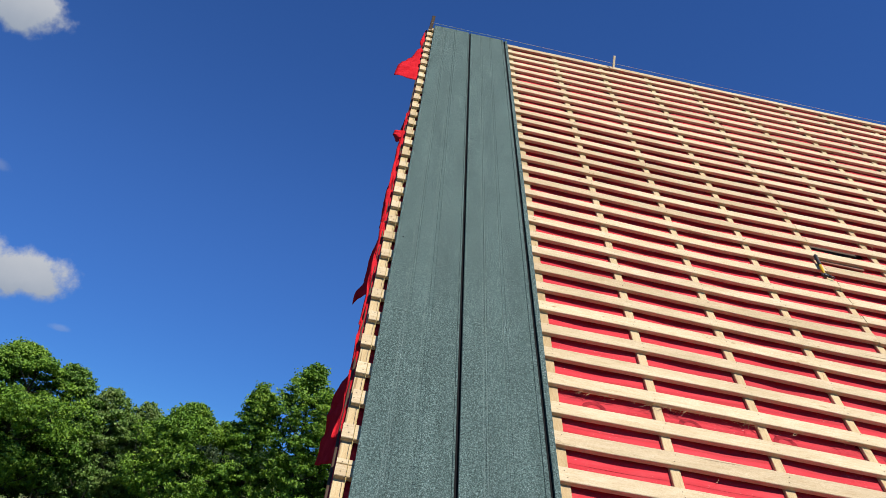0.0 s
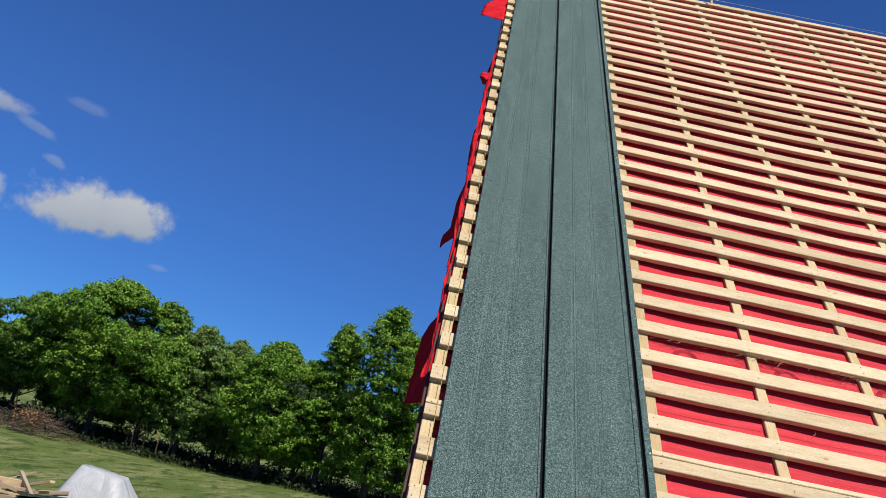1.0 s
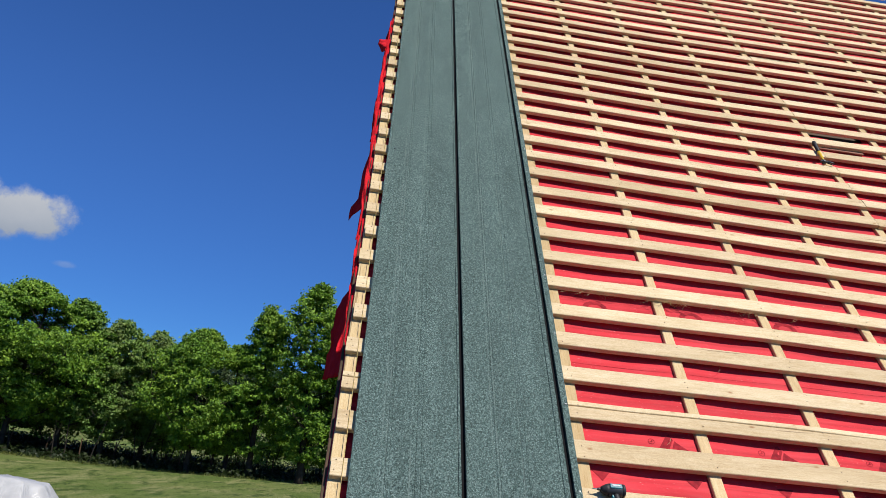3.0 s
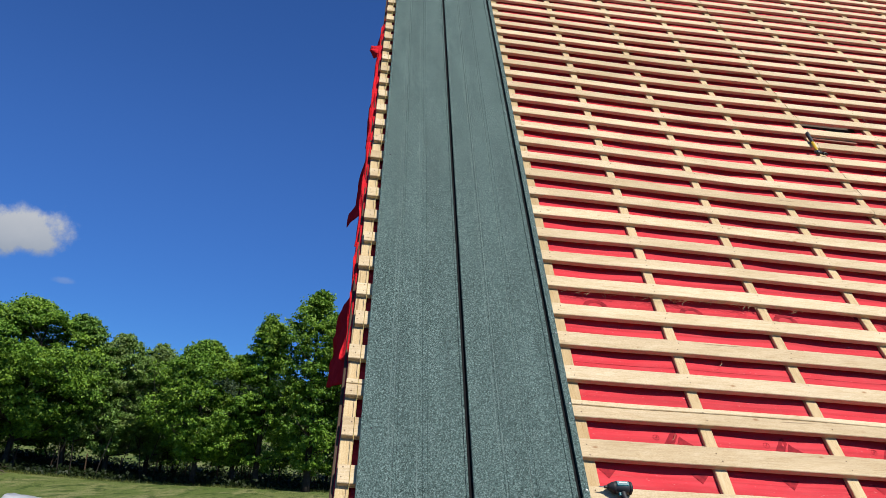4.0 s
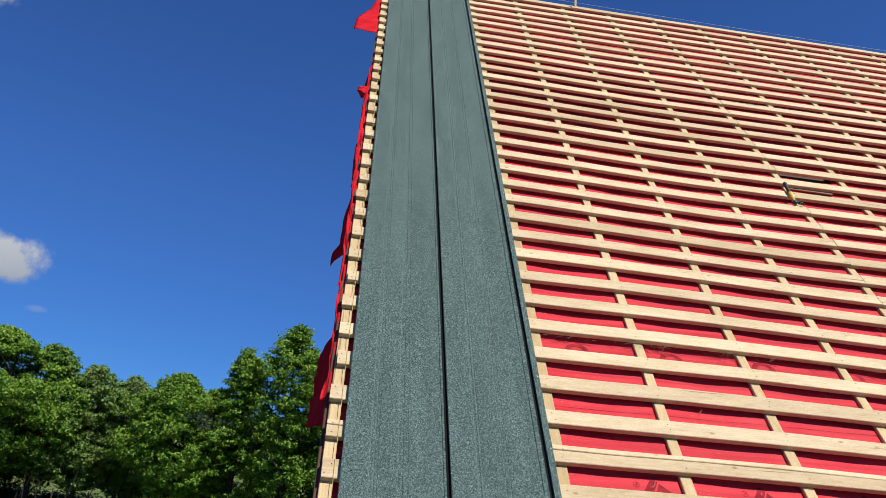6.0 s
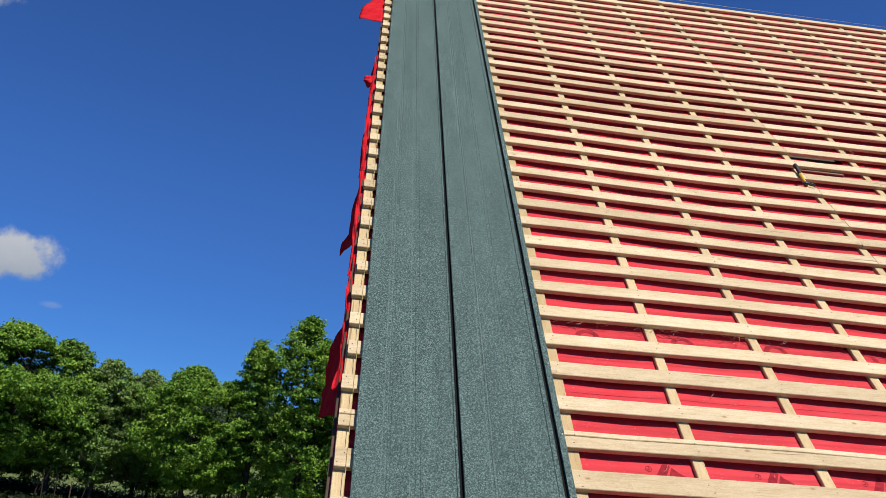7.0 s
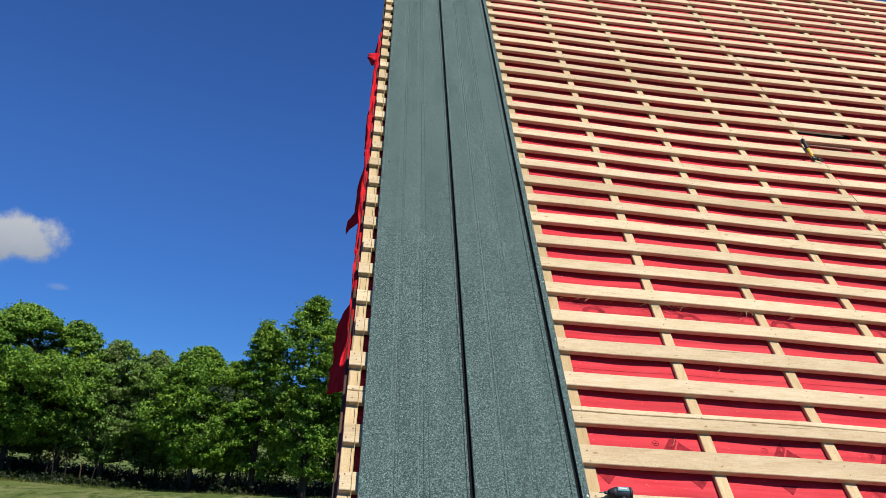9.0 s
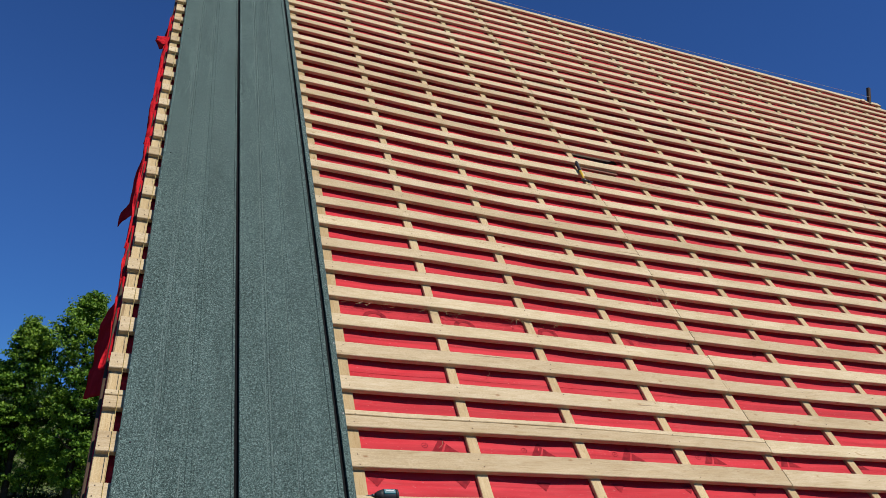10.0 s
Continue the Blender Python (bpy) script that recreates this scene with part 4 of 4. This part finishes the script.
def build_tree(x, y, height, radius, clear, seed, leafmat, label, clumps=360, count=54, peak=0.62, leaf=0.080, stems=1):
    """height: of the crown's top; radius: half the crown's width; clear: height of the lowest leaves; peak: where the crown is widest."""
    rng, rnd = np.random.default_rng(seed), random.Random(seed)
    thing = new("tree")
    thing.matrix_basis = Matrix.Translation(on_ground(x, y) - Vector((0, 0, 0.05)))
    tagged(thing, label, "tree", "trees of the belt")

    def envelope(h, a):
        """The crown's half width at the height share h and the bearing a."""
        k = h / peak if h < peak else (1 - h) / (1 - peak)
        w = math.sin(min(1, max(0, k)) * math.pi / 2) ** (0.55 if h < peak else 0.75)
        return radius * w * (0.84 + 0.26 * noise.noise((math.cos(a) * 1.2 + seed, math.sin(a) * 1.2, h * 3.2)) + 0.26 * noise.noise((math.cos(a) * 3.1, math.sin(a) * 3.1 + seed, h * 8.0)))

    bm = bmesh.new()
    limbs = []
    for s in range(stems):
        lean = (rnd.gauss(0, 0.25) * radius * 0.5, rnd.gauss(0, 0.25) * radius * 0.5)
        foot = (rnd.uniform(-0.3, 0.3), rnd.uniform(-0.3, 0.3)) if stems > 1 else (0, 0)
        r0 = height * 0.017 / math.sqrt(stems)
        pts = [Vector((foot[0] + lean[0] * k ** 1.5 + 0.1 * noise.noise((k * 5, seed, s)), foot[1] + lean[1] * k ** 1.5, height * 0.92 * k)) for k in (0, 0.04, 0.15, 0.3, 0.45, 0.6, 0.75, 0.9, 1)]
        tube(pts, [r0 * q for q in (1.5, 1.1, 0.95, 0.85, 0.7, 0.55, 0.38, 0.2, 0.08)], 8, bm)
        for k in range(15):
            h = 0.16 + 0.76 * (k + rnd.random()) / 15
            a = k * 2.4 + rnd.uniform(-0.5, 0.5)
            at = pts[0].lerp(pts[-1], h)
            for q0, q1 in zip(pts, pts[1:]):
                if q0.z <= h * height * 0.92 <= q1.z:
                    at = q0.lerp(q1, (h * height * 0.92 - q0.z) / (q1.z - q0.z))
            reach = envelope(min(0.97, h + 0.1), a) * 0.9
            end = at + Vector((math.cos(a) * reach, math.sin(a) * reach, reach * rnd.uniform(0.25, 0.75)))
            mid = at.lerp(end, 0.5) + Vector((0, 0, -0.08 * reach))
            r = r0 * 0.40 * (1.1 - h)
            tube([at, at.lerp(mid, 0.6), mid, end], [r, r * 0.8, r * 0.6, r * 0.15], 5, bm)
            limbs += [at.lerp(mid, 0.8), mid, mid.lerp(end, 0.5), end]
    centres, sizes = [], []
    for k in range(int(clumps * 2.7)):
        h = rnd.random() ** 0.85
        a = rnd.uniform(0, 2 * math.pi)
        z = clear + (height - 0.25 - clear) * h
        w = envelope(0.04 + 0.94 * h, a)
        d = w * (1 - 0.80 * rnd.random() ** 1.5)
        c = Vector((math.cos(a) * d, math.sin(a) * d, z + rnd.gauss(0, 0.12)))
        if noise.noise((c.x * 0.55 + seed, c.y * 0.55, c.z * 0.75)) < -0.26:
            continue
        centres.append(c)
        sizes.append(rnd.uniform(0.45, 1.0) * (0.33 + 0.045 * radius))
        near = min(limbs, key=lambda q: (q - c).length)
        if k % 6 == 0:
            tube([near, near.lerp(c, 0.55) + Vector((0, 0, 0.06)), c], [0.018, 0.012, 0.005], 3, bm)
    part("trunk", bm, BARK, thing, "", True)
    v, f = leaf_cloud(np.array(centres), np.array(sizes), count, leaf, rng)
    me = bpy.data.meshes.new("crown")
    me.from_pydata(v.tolist(), [], f.tolist())
    me.materials.append(leafmat)
    tagged(child("crown", me, thing), kind="stuff")
    return thing


def bearing(az, dist):
    """A place by its bearing from the garden side of the house, in degrees and metres."""
    a = radians(az)
    return math.sin(a) * dist, -3.93 + math.cos(a) * dist


EYE_Z = 1.89
for az, el, dist, radius, clear, leafmat, label, seed, kw in (
        (-34.5, 6.1, 42.8, 2.80, 1.68, LEAF_COOL, "broad green ash tree at the meadow edge", 40, {}),
        (-30.4, 5.4, 43.7, 2.45, 1.76, LEAF_COOL, "green ash tree with layered crown", 41, {}),
        (-27.3, 6.5, 42.8, 2.80, 1.76, LEAF_COOL, "green ash tree with loose layered crown", 42, {"peak": 0.45}),
        (-22.6, 8.6, 41.2, 4.11, 1.60, LEAF, "broad full-crowned green maple tree", 43, {"clumps": 820, "peak": 0.5}),
        (-19.4, 8.0, 42.0, 2.36, 1.51, LEAF_COOL, "dense green tree beside a broad maple", 44, {"peak": 0.5}),
        (-16.7, 7.0, 42.0, 2.36, 1.18, LEAF_DRY, "green tree with brownish seed clusters on top", 45, {"peak": 0.5, "clumps": 260, "leaf": 0.078}),
        (-14.2, 6.55, 42.8, 2.10, 1.18, LEAF_DRY, "thin-crowned tree with brownish seed clusters", 46, {"peak": 0.55, "clumps": 190, "leaf": 0.076}),
        (-11.1, 7.15, 39.5, 2.97, 1.34, LEAF, "round bright green maple tree", 47, {"clumps": 430, "peak": 0.45}),
        (-8.6, 6.4, 40.3, 1.75, 1.01, LEAF, "small bright green maple in the belt", 48, {"clumps": 220, "peak": 0.45}),
        (-7.0, 9.3, 39.5, 1.83, 1.09, LEAF, "slender green maple with upright boughs", 49, {"clumps": 210, "peak": 0.4}),
        (-3.4, 11.4, 38.6, 2.80, 1.01, LEAF, "tall upright green maple beside the roof verge", 50, {"clumps": 400, "peak": 0.55}),
        (-1.2, 9.5, 39.5, 2.10, 1.01, LEAF, "tall green maple partly behind the roof", 51, {"clumps": 260, "peak": 0.45}),
        (2.5, 8.5, 40.3, 2.27, 1.01, LEAF_COOL, "green tree behind the house", 52, {"clumps": 220})):
    x, y = bearing(az, dist)
    build_tree(x, y, EYE_Z + dist * math.tan(radians(el)) - ground_z(x, y) + 0.1, radius, clear, seed, leafmat, label, **kw)


for k in range(9):
    az = -32 + 3.75 * k
    x, y = bearing(az, 46.5 + 1.1 * math.sin(k * 2.3))
    build_tree(x, y, 4.1 + 0.6 * math.sin(k * 1.7), 2.5, 1.0, 140 + k, (LEAF_COOL, LEAF)[k % 2], "low green tree standing behind the belt", clumps=210, peak=0.45)


def build_saplings():
    """Thin bare stems and fence posts under the trees."""
    rnd = random.Random(61)
    for k in range(28):
        az = -31 + 31 * (k + rnd.random()) / 28
        x, y = bearing(az, rnd.uniform(39.8, 42.0))
        h = rnd.uniform(1.4, 2.8)
        lx = rnd.gauss(0.15, 0.25)
        pts = [(0, 0, -0.05), (lx * 0.3, 0.02, h * 0.35), (lx * 0.8, 0, h * 0.75), (lx, 0.05, h)]
        bm = tube(pts, [0.026, 0.023, 0.018, 0.010], 6)
        ob = part("sapling_stem", bm, STEMBARK)
        ob.matrix_basis = Matrix.Translation(on_ground(x, y))
        tagged(ob, "thin bare young stem under the trees", "sapling", "young stems")
    for k in range(14):
        x, y = bearing(-30.5 + 2.1 * k, 41.3 + 0.4 * math.sin(k * 2.0))
        ob = part("fence_post", tube([(0, 0, -0.1), (0.01, 0, 0.6), (0.03, 0, 1.05)], [0.036, 0.032, 0.028], 7), BROWNWOOD)
        ob.matrix_basis = Matrix.Translation(on_ground(x, y)) @ pose(0, 0, 0, rnd.gauss(0, 3), rnd.gauss(2, 4), 0)
        tagged(ob, "dark round wooden fence post in the tree shade", "fence post", "fence posts")


build_saplings()


def build_undergrowth():
    """Shrubs and low leaves that fill the belt between the stems."""
    rng, rnd = np.random.default_rng(71), random.Random(71)
    for k in range(6):
        az = -32 + 33 * (k + 0.2 + 0.6 * rnd.random()) / 6
        x, y = bearing(az, rnd.uniform(42.5, 45))
        centres = np.array([(rnd.gauss(0, 0.9), rnd.gauss(0, 0.6), 0.75 + abs(rnd.gauss(0.9, 0.7))) for _ in range(30)])
        v, f = leaf_cloud(centres, np.full(len(centres), 0.62), 60, 0.095, rng)
        thing = new("shrub")
        thing.matrix_basis = Matrix.Translation(on_ground(x, y))
        tagged(thing, "leafy green shrub under the trees", "shrub", "shrubs of the belt")
        bm = bmesh.new()
        for c in centres[::4]:
            tube([(c[0] * 0.2, c[1] * 0.2, -0.05), (c[0] * 0.6, c[1] * 0.6, c[2] * 0.6), c], [0.03, 0.02, 0.008], 4, bm)
        part("woody_base", bm, BARK, thing)
        me = bpy.data.meshes.new("leaves")
        me.from_pydata(v.tolist(), [], f.tolist())
        me.materials.append(LEAF)
        tagged(child("leaves", me, thing), kind="stuff")


build_undergrowth()


def build_shade_leaves():
    """Low leaves coloured near black to stand for the shade under the belt."""
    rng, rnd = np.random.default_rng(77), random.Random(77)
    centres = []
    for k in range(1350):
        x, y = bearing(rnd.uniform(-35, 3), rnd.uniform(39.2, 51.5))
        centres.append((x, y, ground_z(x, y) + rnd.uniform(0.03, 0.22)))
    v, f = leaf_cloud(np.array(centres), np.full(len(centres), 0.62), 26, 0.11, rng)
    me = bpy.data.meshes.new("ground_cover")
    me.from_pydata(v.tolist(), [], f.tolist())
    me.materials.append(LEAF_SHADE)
    tagged(new("ground_cover", me), "low leaves coloured near black to stand for tree shade", "undergrowth", kind="stuff")


build_shade_leaves()


def build_grass():
    rng = np.random.default_rng(81)
    def blades(name, n, az0, az1, d0, d1, h0, h1, wide, label):
        az = np.radians(rng.uniform(az0, az1, n))
        d = np.sqrt(rng.uniform(d0 ** 2, d1 ** 2, n))
        xs, ys = np.sin(az) * d, -3.93 + np.cos(az) * d
        verts = np.zeros((n, 3, 3))
        h = rng.uniform(h0, h1, n)
        a = rng.uniform(0, 6.28, n)
        for k in range(n):
            z = ground_z(xs[k], ys[k])
            verts[k, 0] = (xs[k] - math.cos(a[k]) * wide, ys[k] - math.sin(a[k]) * wide, z - 0.01)
            verts[k, 1] = (xs[k] + math.cos(a[k]) * wide, ys[k] + math.sin(a[k]) * wide, z - 0.01)
        lean = rng.normal(0, 0.45, (n, 2)) * h[:, None]
        verts[:, 2, 0], verts[:, 2, 1], verts[:, 2, 2] = xs + lean[:, 0], ys + lean[:, 1], verts[:, 0, 2] + h
        me = bpy.data.meshes.new(name)
        me.from_pydata(verts.reshape(-1, 3).tolist(), [], np.arange(n * 3).reshape(-1, 3).tolist())
        me.materials.append(GRASS)
        tagged(new(name, me), label, "grass", kind="stuff")
    blades("meadow_grass", 24000, -34, 0, 12, 39, 0.02, 0.055, 0.007, "short mown grass stubble on the meadow")
    blades("tall_grass", 7000, -34, 2, 38.6, 39.9, 0.05, 0.17, 0.011, "unmown tall grass along the tree belt")


build_grass()


def build_far_wood():
    rng, rnd = np.random.default_rng(91), random.Random(91)
    centres, sizes = [], []
    for k in range(1350):
        a = radians(rnd.uniform(-42, 12))
        d = rnd.uniform(290, 380)
        x, y = math.sin(a) * d, math.cos(a) * d
        for j in range(4):
            centres.append((x + rnd.gauss(0, 2.2), y + rnd.gauss(0, 2.2), ground_z(x, y) + rnd.uniform(1, 11)))
            sizes.append(rnd.uniform(2.2, 3.8))
    v, f = leaf_cloud(np.array(centres), np.array(sizes), 18, 0.8, rng)
    me = bpy.data.meshes.new("far_wood")
    me.from_pydata(v.tolist(), [], f.tolist())
    me.materials.append(LEAF_FAR)
    tagged(new("far_wood", me), "distant wooded hillside behind the meadow", "wood", kind="stuff")


build_far_wood()
